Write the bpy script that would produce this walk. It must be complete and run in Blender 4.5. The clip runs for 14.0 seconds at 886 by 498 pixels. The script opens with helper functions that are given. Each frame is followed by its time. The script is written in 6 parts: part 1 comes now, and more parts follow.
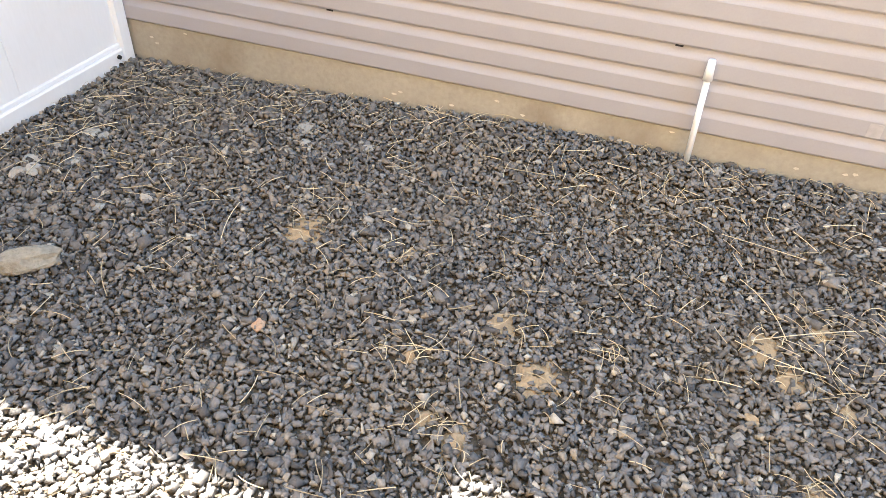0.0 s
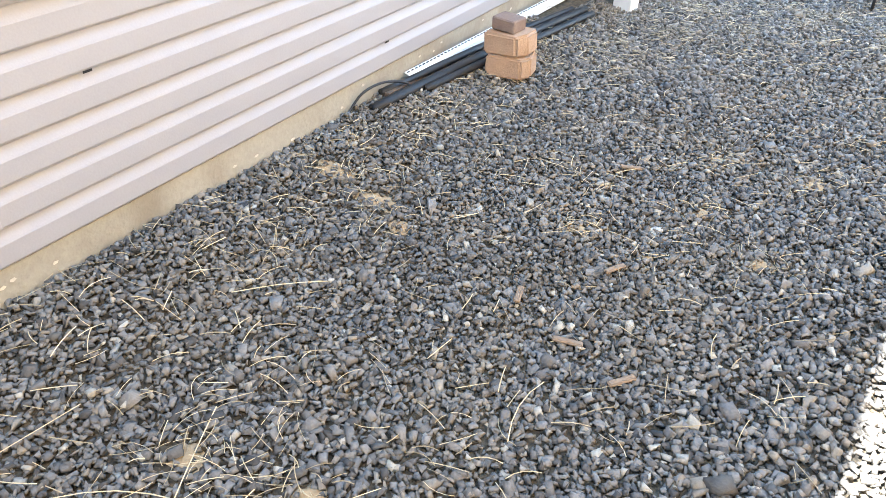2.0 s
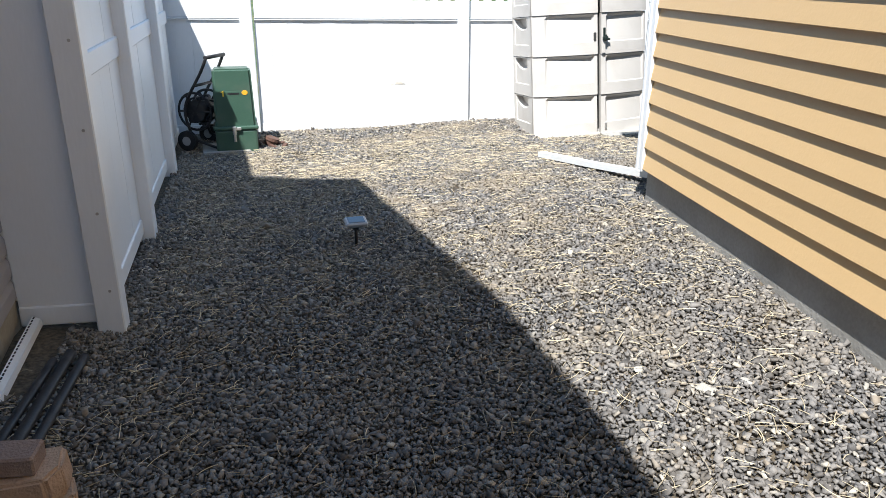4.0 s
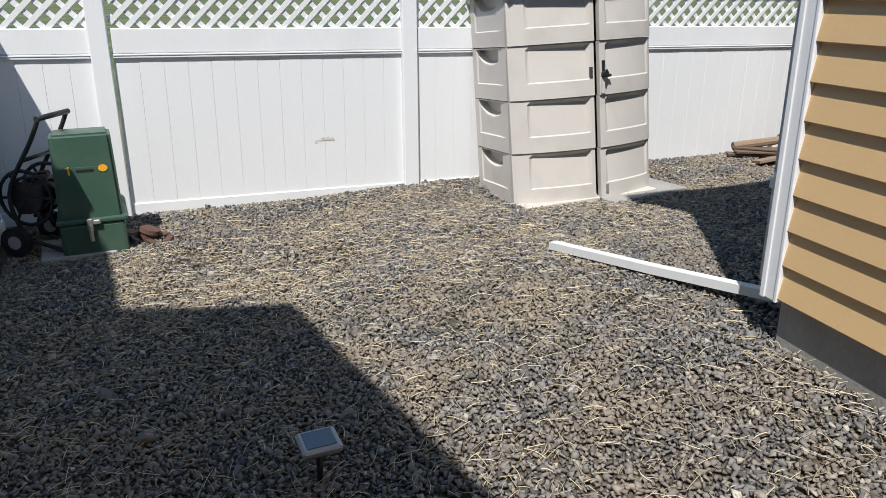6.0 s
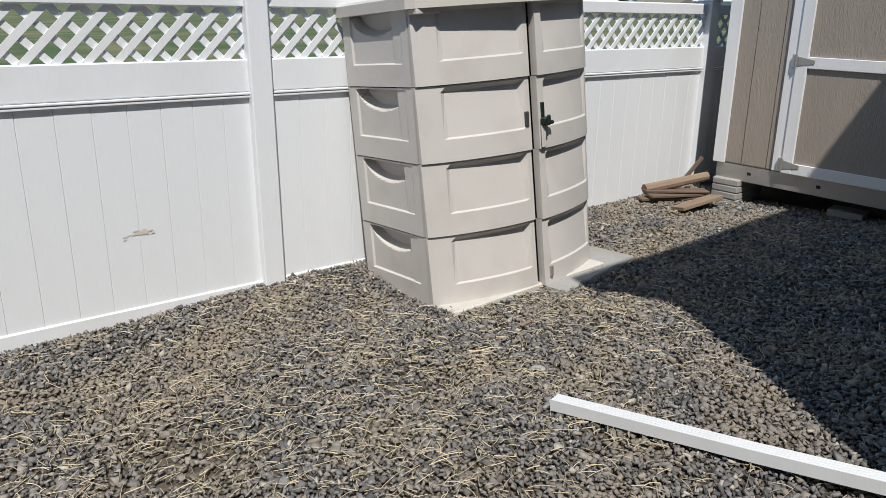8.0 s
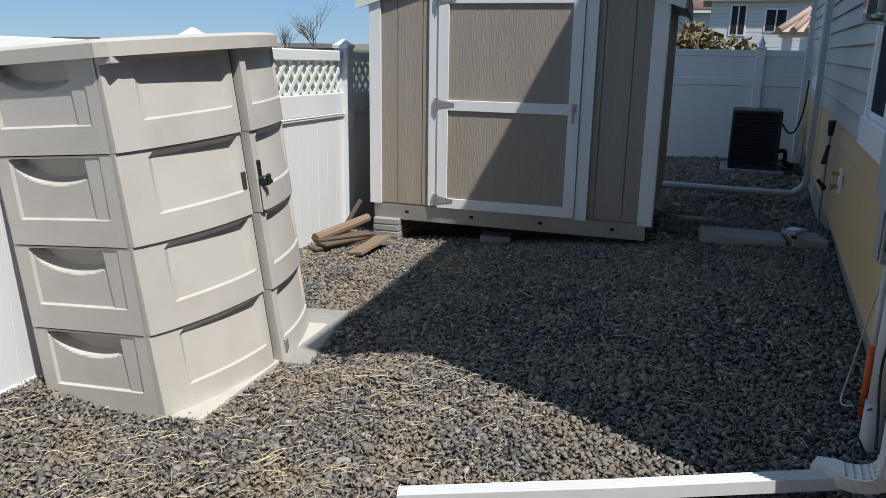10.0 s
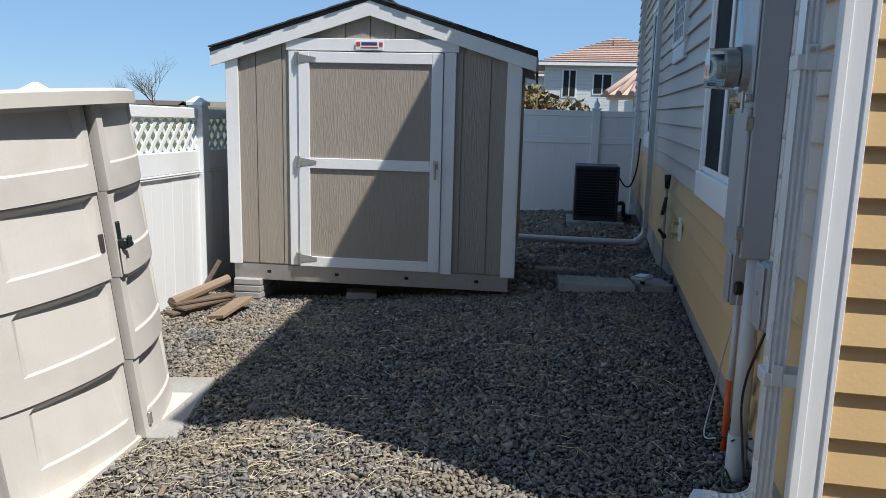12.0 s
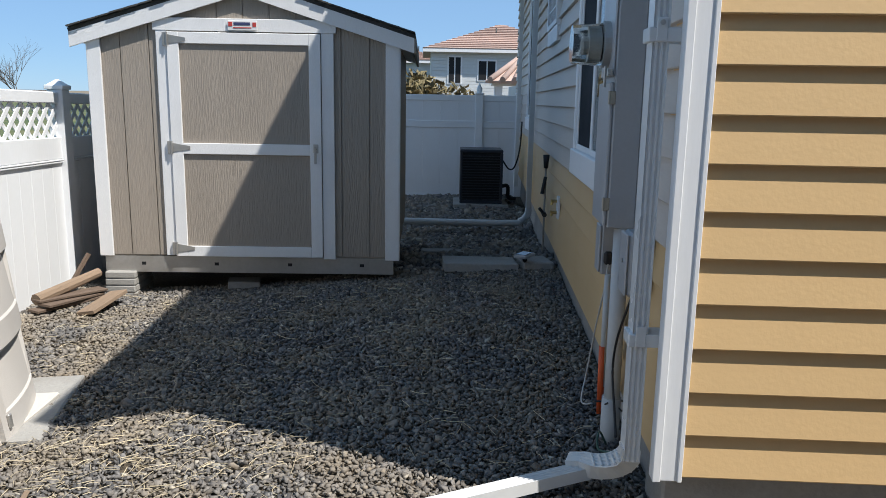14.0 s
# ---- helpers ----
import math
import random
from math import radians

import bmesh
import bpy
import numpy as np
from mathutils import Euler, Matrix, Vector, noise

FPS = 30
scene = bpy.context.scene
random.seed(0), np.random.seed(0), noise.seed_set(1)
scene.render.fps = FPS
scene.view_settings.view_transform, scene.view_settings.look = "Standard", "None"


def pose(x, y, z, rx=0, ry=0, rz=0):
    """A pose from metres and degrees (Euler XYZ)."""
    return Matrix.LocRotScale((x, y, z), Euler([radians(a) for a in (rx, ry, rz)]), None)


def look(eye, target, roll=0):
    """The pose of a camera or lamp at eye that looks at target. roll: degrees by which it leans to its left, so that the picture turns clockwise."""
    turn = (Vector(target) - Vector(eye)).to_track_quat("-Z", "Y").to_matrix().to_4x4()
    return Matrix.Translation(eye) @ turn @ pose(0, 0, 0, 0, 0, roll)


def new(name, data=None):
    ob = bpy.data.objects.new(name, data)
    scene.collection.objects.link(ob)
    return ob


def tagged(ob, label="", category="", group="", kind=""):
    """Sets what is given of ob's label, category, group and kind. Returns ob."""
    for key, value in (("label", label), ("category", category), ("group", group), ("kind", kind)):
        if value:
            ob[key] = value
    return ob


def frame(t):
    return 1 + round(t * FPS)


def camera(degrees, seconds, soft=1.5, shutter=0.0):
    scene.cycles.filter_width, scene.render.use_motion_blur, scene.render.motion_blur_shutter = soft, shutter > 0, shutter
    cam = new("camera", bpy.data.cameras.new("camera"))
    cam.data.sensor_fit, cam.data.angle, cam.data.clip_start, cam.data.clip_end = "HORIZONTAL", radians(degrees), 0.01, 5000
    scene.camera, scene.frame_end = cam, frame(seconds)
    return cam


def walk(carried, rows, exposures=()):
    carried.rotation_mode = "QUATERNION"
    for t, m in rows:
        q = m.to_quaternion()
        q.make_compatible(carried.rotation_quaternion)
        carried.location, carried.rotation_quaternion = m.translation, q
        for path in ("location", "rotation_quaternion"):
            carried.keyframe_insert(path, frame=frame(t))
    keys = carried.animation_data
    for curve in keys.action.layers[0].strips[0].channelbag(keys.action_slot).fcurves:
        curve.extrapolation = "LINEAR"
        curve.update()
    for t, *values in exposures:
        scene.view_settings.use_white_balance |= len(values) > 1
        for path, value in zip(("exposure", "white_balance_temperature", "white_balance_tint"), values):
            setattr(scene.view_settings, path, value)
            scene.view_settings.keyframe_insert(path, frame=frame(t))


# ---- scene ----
cam = camera(60.8, 14.0, soft=0.5)
PATH = [
    (0, (-0.06, 5.691, 1.78), (-1.494, 5.151, 0.496), 3.4),
    (0.5, (-0.367, 5.566, 1.672), (-1.794, 4.986, 0.397), 2.8),
    (1, (-0.586, 5.527, 1.602), (-2.12, 5.309, 0.337), 2.4),
    (1.5, (-0.733, 5.501, 1.55), (-2.184, 6.137, 0.329), 2.7),
    (1.6, (-0.795, 5.479, 1.54), (-2.15, 6.313, 0.328), 3.4),
    (1.7, (-0.842, 5.471, 1.525), (-2.098, 6.473, 0.334), 3.2),
    (2, (-0.93, 5.569, 1.518), (-1.872, 6.926, 0.392), 1.1),
    (2.5, (-1.27, 5.592, 1.57), (-1.605, 7.291, 0.568), 0.9),
    (2.6, (-1.296, 5.586, 1.572), (-1.553, 7.317, 0.604), 0.2),
    (3, (-1.544, 5.826, 1.62), (-1.506, 7.623, 0.744), 0.4),
    (3.1, (-1.6, 5.893, 1.628), (-1.509, 7.7, 0.776), 0.6),
    (3.5, (-1.78, 6.207, 1.68), (-1.534, 8.035, 0.908), 0.2),
    (4, (-1.983, 6.645, 1.733), (-1.563, 8.474, 1.041), 0.1),
    (4.2, (-2.013, 6.851, 1.741), (-1.535, 8.674, 1.07), 0.1),
    (6.3, (-1.896, 9.344, 1.696), (-1.173, 11.094, 1.052), -0.1),
    (6.5, (-1.866, 9.57, 1.735), (-1.121, 11.312, 1.094), -0.0),
    (7, (-1.725, 10.084, 1.74), (-0.897, 11.789, 1.101), -0.0),
    (7.5, (-1.687, 10.606, 1.719), (-0.711, 12.23, 1.08), 0.2),
    (8, (-1.675, 11.042, 1.729), (-0.495, 12.531, 1.103), 0.3),
    (8.5, (-1.648, 11.426, 1.728), (-0.239, 12.706, 1.117), 0.6),
    (9, (-1.75, 11.7, 1.736), (-0.145, 12.737, 1.146), 0.8),
    (9.2, (-1.792, 11.786, 1.732), (-0.124, 12.725, 1.153), 0.8),
    (11.3, (-1.883, 12.062, 1.75), (0.057, 12.356, 1.361), 1.4),
    (11.5, (-1.888, 12.076, 1.747), (0.057, 12.346, 1.37), 1.5),
    (12, (-1.873, 12.106, 1.734), (0.08, 12.34, 1.375), 1.4),
    (12.5, (-1.863, 12.107, 1.741), (0.092, 12.328, 1.382), 1.5),
    (13, (-1.871, 12.098, 1.743), (0.086, 12.294, 1.378), 1.5),
    (13.5, (-1.875, 12.091, 1.745), (0.086, 12.21, 1.371), 1.3),
    (14, (-1.862, 12.039, 1.69), (0.1, 11.99, 1.306), 1.0),
]
EXPOSURES = [(0, 3.88, 6950, 9), (1.0, 4.1, 6650, 6), (1.5, 4.15, 6250, 4), (2.0, 4.05, 6300, 5), (2.5, 3.25, 6350, 8), (3.0, 2.4, 6350, 9), (4.0, 1.40, 6300, 8), (6.5, 0.55, 6550, 10), (9.0, 0.36, 6550, 9),
             (11.5, 0.70, 6600, 9), (14.0, 0.82, 6600, 9)]
walk(cam, [(t, look(eye, target, roll)) for t, eye, target, roll in PATH], EXPOSURES)

SUN, SKY = 3.65, 0.12

# ---- sky, sun, exposure ----
SUN_WAY = Vector((0.34, 0.53, -1.0)).normalized()
world = bpy.data.worlds.new("world")
scene.world = world
world.use_nodes = True
wn = world.node_tree
sky = wn.nodes.new("ShaderNodeTexSky")
sky.sky_type = "NISHITA"
sky.sun_disc = False
sky.sun_elevation = math.asin(-SUN_WAY.z)
sky.sun_rotation = math.atan2(-SUN_WAY.x, -SUN_WAY.y)
sky.altitude = 1600
sky.air_density, sky.dust_density, sky.ozone_density = 0.9, 0.0, 3.5
tint = wn.nodes.new("ShaderNodeVectorMath")
tint.operation = "MULTIPLY_ADD"
tint.inputs[1].default_value = (0.16, 0.19, 0.22)
tint.inputs[2].default_value = (0.95, 1.65, 2.65)     # an even, clear blue over the whole vault
wn.links.new(sky.outputs[0], tint.inputs[0])
wn.links.new(tint.outputs[0], wn.nodes["Background"].inputs[0])
wn.nodes["Background"].inputs[1].default_value = SKY
sun = new("sun", bpy.data.lights.new("sun", "SUN"))
sun.data.energy, sun.data.angle, sun.data.color = SUN, radians(0.53), (1.0, 0.965, 0.92)
sun.matrix_world = look((0, 0, 30), Vector((0, 0, 30)) + SUN_WAY)


# ---- materials ----
def material(name, colour, rough=0.6, vary=0.12, grain=60.0, blotch=3.0, bump=0.15, metal=0.0, dirt=None, dirt_amount=0.0,
             stretch=(1, 1, 1), island=0.0, spread=0.0, spec=0.4):
    """Two scales of variation on one colour, with fine relief; dirt: a second colour in uneven stains."""
    m = bpy.data.materials.new(name)
    m.use_nodes = True
    nt = m.node_tree
    n, ln = nt.nodes, nt.links
    bsdf = n["Principled BSDF"]
    bsdf.inputs["Metallic"].default_value = metal
    bsdf.inputs["Specular IOR Level"].default_value = spec
    co = n.new("ShaderNodeTexCoord")
    mp = n.new("ShaderNodeMapping")
    mp.inputs["Scale"].default_value = stretch
    ln.new(co.outputs["Object"], mp.inputs["Vector"])
    fine = n.new("ShaderNodeTexNoise")
    fine.inputs["Scale"].default_value, fine.inputs["Detail"].default_value = grain, 4
    wide = n.new("ShaderNodeTexNoise")
    wide.inputs["Scale"].default_value, wide.inputs["Detail"].default_value = blotch, 5
    for k in (fine, wide):
        ln.new(mp.outputs[0], k.inputs["Vector"])
    add = n.new("ShaderNodeMath")
    add.operation = "ADD"
    ln.new(fine.outputs[0], add.inputs[0])
    ln.new(wide.outputs[0], add.inputs[1])
    val = n.new("ShaderNodeMapRange")
    val.inputs[1].default_value, val.inputs[2].default_value = 0.6, 1.4
    val.inputs[3].default_value, val.inputs[4].default_value = 1 - vary, 1 + vary
    ln.new(add.outputs[0], val.inputs[0])
    last = val.outputs[0]
    if island or spread:
        src = n.new("ShaderNodeNewGeometry") if island else n.new("ShaderNodeObjectInfo")
        mr = n.new("ShaderNodeMapRange")
        s = island or spread
        mr.inputs[3].default_value, mr.inputs[4].default_value = 1 - s, 1 + s
        ln.new(src.outputs["Random Per Island" if island else "Random"], mr.inputs[0])
        mul = n.new("ShaderNodeMath")
        mul.operation = "MULTIPLY"
        ln.new(last, mul.inputs[0])
        ln.new(mr.outputs[0], mul.inputs[1])
        last = mul.outputs[0]
    base = n.new("ShaderNodeVectorMath")
    base.operation = "SCALE"
    base.inputs[0].default_value = colour
    ln.new(last, base.inputs["Scale"])
    out = base.outputs[0]
    if dirt:
        st = n.new("ShaderNodeTexNoise")
        st.inputs["Scale"].default_value, st.inputs["Detail"].default_value = blotch * 1.7, 8
        ln.new(co.outputs["Object"], st.inputs["Vector"])
        r = n.new("ShaderNodeMapRange")
        r.inputs[1].default_value, r.inputs[2].default_value = 0.5, 0.72
        r.inputs[4].default_value = dirt_amount
        ln.new(st.outputs[0], r.inputs[0])
        mix = n.new("ShaderNodeMix")
        mix.data_type = "RGBA"
        ln.new(r.outputs[0], mix.inputs[0])
        ln.new(out, mix.inputs[6])
        mix.inputs[7].default_value = (*dirt, 1)
        out = mix.outputs[2]
    ln.new(out, bsdf.inputs["Base Color"])
    ro = n.new("ShaderNodeMapRange")
    ro.inputs[1].default_value, ro.inputs[2].default_value = 0.3, 0.7
    ro.inputs[3].default_value, ro.inputs[4].default_value = max(rough - 0.1, 0.03), min(rough + 0.1, 1)
    ln.new(wide.outputs[0], ro.inputs[0])
    ln.new(ro.outputs[0], bsdf.inputs["Roughness"])
    if bump:
        bp = n.new("ShaderNodeBump")
        bp.inputs["Strength"].default_value, bp.inputs["Distance"].default_value = bump, 0.01
        ln.new(fine.outputs[0], bp.inputs["Height"])
        ln.new(bp.outputs[0], bsdf.inputs["Normal"])
    return m


def glass_material(name, tint=(0.9, 0.95, 0.95), rough=0.02, ior=1.45):
    m = bpy.data.materials.new(name)
    m.use_nodes = True
    b = m.node_tree.nodes["Principled BSDF"]
    b.inputs["Base Color"].default_value = (*tint, 1)
    b.inputs["Roughness"].default_value = rough
    b.inputs["Transmission Weight"].default_value = 1.0
    b.inputs["IOR"].default_value = ior
    return m


M_MAUVE = material("mauve vinyl", (0.375, 0.37, 0.40), 0.45, 0.04, 140, 1.2, 0.05, dirt=(0.36, 0.33, 0.33), dirt_amount=0.18, spread=0.012)
M_TAN = material("tan painted board", (0.62, 0.425, 0.215), 0.5, 0.025, 60, 1.2, 0.08, dirt=(0.50, 0.34, 0.18), dirt_amount=0.12, spread=0.015)
M_BEIGE = material("pale beige lap board", (0.52, 0.47, 0.42), 0.55, 0.05, 45, 1.5, 0.2, stretch=(0.3, 1, 3), spread=0.02)
M_CONCRETE = material("foundation concrete", (0.385, 0.36, 0.305), 0.9, 0.14, 55, 2.0, 0.35, dirt=(0.20, 0.15, 0.10), dirt_amount=0.5)
M_CONC_GREY = material("grey concrete", (0.33, 0.32, 0.30), 0.9, 0.14, 55, 2.0, 0.35, dirt=(0.2, 0.18, 0.15), dirt_amount=0.4)
M_VINYL = material("white vinyl", (0.775, 0.79, 0.805), 0.38, 0.03, 30, 1.0, 0.04, dirt=(0.60, 0.57, 0.52), dirt_amount=0.16, stretch=(3, 3, 0.5))
M_TRIM = material("white painted trim", (0.78, 0.78, 0.78), 0.5, 0.05, 70, 2.0, 0.15, dirt=(0.55, 0.53, 0.5), dirt_amount=0.12, stretch=(4, 4, 0.6))
M_GUTTER = material("white enamelled metal", (0.63, 0.64, 0.64), 0.32, 0.03, 20, 2.0, 0.03, dirt=(0.5, 0.46, 0.4), dirt_amount=0.15)
M_RESIN = material("beige resin", (0.56, 0.53, 0.495), 0.5, 0.05, 160, 2.5, 0.12, dirt=(0.40, 0.36, 0.32), dirt_amount=0.3)
M_RESIN_LID = material("pale resin lid", (0.56, 0.53, 0.48), 0.5, 0.06, 160, 2.5, 0.12, dirt=(0.38, 0.35, 0.3), dirt_amount=0.3)
# shade of the cabinet's seams and grip slot put into a near-black colour
M_GAP_SHADE = material("gap shade", (0.05, 0.05, 0.05), 0.6, 0.1, 60, 4, 0.05)
M_SHED = material("taupe shed siding", (0.335, 0.29, 0.243), 0.75, 0.07, 26, 1.5, 0.55, stretch=(5, 5, 0.45))
M_SHINGLE = material("dark shingle", (0.07, 0.068, 0.065), 0.95, 0.3, 160, 6, 0.6)
M_STEEL = material("galvanised steel", (0.45, 0.44, 0.42), 0.42, 0.08, 40, 3, 0.06, metal=0.7, dirt=(0.3, 0.27, 0.23), dirt_amount=0.35)
M_GREEN = material("green enamel", (0.045, 0.095, 0.068), 0.42, 0.07, 120, 3, 0.06, dirt=(0.13, 0.14, 0.11), dirt_amount=0.25)
M_LATCH = material("dark green plastic", (0.012, 0.022, 0.019), 0.45, 0.1, 60, 3, 0.05)
M_BLACK = material("black plastic", (0.018, 0.018, 0.02), 0.5, 0.2, 80, 5, 0.1, dirt=(0.08, 0.075, 0.07), dirt_amount=0.3)
M_GREYBOX = material("grey enamel", (0.36, 0.37, 0.385), 0.4, 0.04, 60, 2, 0.04, dirt=(0.27, 0.27, 0.26), dirt_amount=0.25)
M_PVC = material("grey plastic conduit", (0.50, 0.50, 0.49), 0.45, 0.05, 50, 3, 0.05, dirt=(0.36, 0.33, 0.3), dirt_amount=0.3)
M_BRASS = material("brass", (0.55, 0.42, 0.2), 0.35, 0.1, 80, 4, 0.08, metal=1.0)
M_HINGE = material("dull zinc hinge", (0.40, 0.37, 0.31), 0.5, 0.1, 80, 4, 0.08, metal=0.6)
M_WORKS = material("grey meter works", (0.38, 0.37, 0.34), 0.5, 0.2, 30, 8, 0.1)
M_AC = material("dark blue-grey enamel", (0.028, 0.033, 0.045), 0.4, 0.1, 60, 3, 0.05)
M_ORANGE = material("orange plastic", (0.68, 0.11, 0.03), 0.5, 0.08, 80, 5, 0.05)
M_YELLOW = material("yellow decal", (0.8, 0.55, 0.05), 0.5, 0.05, 80, 5, 0.02)
M_AMBER = material("amber decal", (0.8, 0.38, 0.03), 0.5, 0.05, 80, 5, 0.02)
M_PAVER = material("tan retaining block", (0.46, 0.31, 0.21), 0.95, 0.14, 120, 8, 0.7, dirt=(0.33, 0.22, 0.15), dirt_amount=0.5)
M_PAVER_TOP = material("grey-brown paver", (0.24, 0.17, 0.14), 0.95, 0.14, 120, 8, 0.6, dirt=(0.32, 0.25, 0.2), dirt_amount=0.4)
M_WOOD = material("weathered wood", (0.14, 0.10, 0.075), 0.9, 0.25, 40, 4, 0.5, stretch=(0.4, 5, 5))
M_WOOD_PALE = material("pale wood", (0.25, 0.18, 0.125), 0.85, 0.2, 40, 4, 0.4, stretch=(0.4, 5, 5))
M_SAND = material("fine sand", (0.40, 0.295, 0.18), 0.95, 0.2, 120, 16, 0.5, dirt=(0.30, 0.22, 0.14), dirt_amount=0.5)
M_STRAW = material("dry straw", (0.52, 0.44, 0.30), 0.9, 0.2, 60, 5, 0.0, island=0.4)
M_ROCK = material("pale lichen rock", (0.33, 0.30, 0.24), 0.95, 0.25, 70, 12, 0.9, dirt=(0.16, 0.13, 0.1), dirt_amount=0.6)
M_WHITE_STONE = material("pale stone", (0.36, 0.34, 0.30), 0.9, 0.15, 90, 14, 0.5, spread=0.2)
M_GLASS = glass_material("window glass", (0.55, 0.6, 0.62), 0.02, 1.2)
M_DARK_PANE = material("dark opaque pane", (0.018, 0.021, 0.026), 0.75, 0.1, 400, 3, 0.1, spec=0.15)
M_CLEAR = glass_material("clear polycarbonate", (0.85, 0.88, 0.85), 0.08)
# near-black: the unlit insides of windows, holes and casings painted as a colour
M_DARK = material("opening shade", (0.012, 0.013, 0.015), 0.7, 0.2, 10, 2, 0.0)
M_SIGN = material("white sign plate", (0.75, 0.75, 0.75), 0.5, 0.03, 60, 4, 0.02)
M_SIGN_RED = material("red decal", (0.5, 0.06, 0.05), 0.5, 0.03, 60, 4, 0.0)
M_SIGN_BLUE = material("dark blue decal", (0.05, 0.06, 0.14), 0.5, 0.03, 60, 4, 0.0)
M_TILE = material("terracotta roof tile", (0.43, 0.31, 0.26), 0.85, 0.15, 30, 1.2, 0.3, spread=0.2)
M_STUCCO = material("pale house siding", (0.60, 0.62, 0.62), 0.8, 0.05, 8, 1, 0.1)
M_SOLAR = material("solar panel glass", (0.10, 0.13, 0.17), 0.15, 0.05, 60, 8, 0.0, spec=0.6)
M_BUSH = material("olive bush leaves", (0.20, 0.16, 0.08), 0.8, 0.3, 20, 2, 0.0, island=0.45)
M_BARK = material("grey bark", (0.12, 0.10, 0.085), 0.95, 0.3, 40, 4, 0.4)
M_ROOF = material("brown roof shingle", (0.10, 0.085, 0.075), 0.95, 0.25, 40, 3, 0.4)


def gravel_material():
    m = bpy.data.materials.new("slate gravel")
    m.use_nodes = True
    n, ln = m.node_tree.nodes, m.node_tree.links
    b = n["Principled BSDF"]
    g = n.new("ShaderNodeNewGeometry")
    ramp = n.new("ShaderNodeValToRGB")
    r = ramp.color_ramp
    r.elements[0].position, r.elements[0].color = 0.0, (0.060, 0.058, 0.058, 1)
    r.elements[1].position, r.elements[1].color = 1.0, (0.48, 0.44, 0.37, 1)
    for at, c in ((0.22, (0.118, 0.112, 0.109)), (0.55, (0.176, 0.167, 0.160)), (0.82, (0.228, 0.215, 0.204)), (0.90, (0.25, 0.21, 0.165)), (0.97, (0.32, 0.30, 0.265))):
        e = r.elements.new(at)
        e.color = (*c, 1)
    ln.new(g.outputs["Random Per Island"], ramp.inputs[0])
    co = n.new("ShaderNodeTexCoord")
    ns = n.new("ShaderNodeTexNoise")
    ns.inputs["Scale"].default_value, ns.inputs["Detail"].default_value = 150, 5
    ln.new(co.outputs["Object"], ns.inputs["Vector"])
    dust = n.new("ShaderNodeTexNoise")
    dust.inputs["Scale"].default_value, dust.inputs["Detail"].default_value = 2.6, 8
    ln.new(co.outputs["Object"], dust.inputs["Vector"])
    dr = n.new("ShaderNodeMapRange")
    dr.inputs[1].default_value, dr.inputs[2].default_value, dr.inputs[4].default_value = 0.42, 0.66, 0.62
    ln.new(dust.outputs[0], dr.inputs[0])
    sep = n.new("ShaderNodeSeparateXYZ")
    ln.new(co.outputs["Object"], sep.inputs[0])
    yard = n.new("ShaderNodeMapRange")
    yard.inputs[1].default_value, yard.inputs[2].default_value, yard.inputs[3].default_value = 8.5, 12.0, 0.3
    ln.new(sep.outputs[1], yard.inputs[0])
    dusty = n.new("ShaderNodeMath")
    dusty.operation = "MULTIPLY"
    ln.new(dr.outputs[0], dusty.inputs[0])
    ln.new(yard.outputs[0], dusty.inputs[1])
    mix = n.new("ShaderNodeMix")
    mix.data_type = "RGBA"
    ln.new(dusty.outputs[0], mix.inputs[0])
    ln.new(ramp.outputs[0], mix.inputs[6])
    mix.inputs[7].default_value = (0.30, 0.245, 0.175, 1)
    var = n.new("ShaderNodeMapRange")
    var.inputs[3].default_value, var.inputs[4].default_value = 0.7, 1.3
    ln.new(ns.outputs[0], var.inputs[0])
    sc = n.new("ShaderNodeVectorMath")
    sc.operation = "SCALE"
    ln.new(mix.outputs[2], sc.inputs[0])
    ln.new(var.outputs[0], sc.inputs["Scale"])
    ln.new(sc.outputs[0], b.inputs["Base Color"])
    b.inputs["Roughness"].default_value = 0.8
    b.inputs["Specular IOR Level"].default_value = 0.35
    bp = n.new("ShaderNodeBump")
    bp.inputs["Strength"].default_value, bp.inputs["Distance"].default_value = 0.4, 0.004
    ln.new(ns.outputs[0], bp.inputs["Height"])
    ln.new(bp.outputs[0], b.inputs["Normal"])
    return m


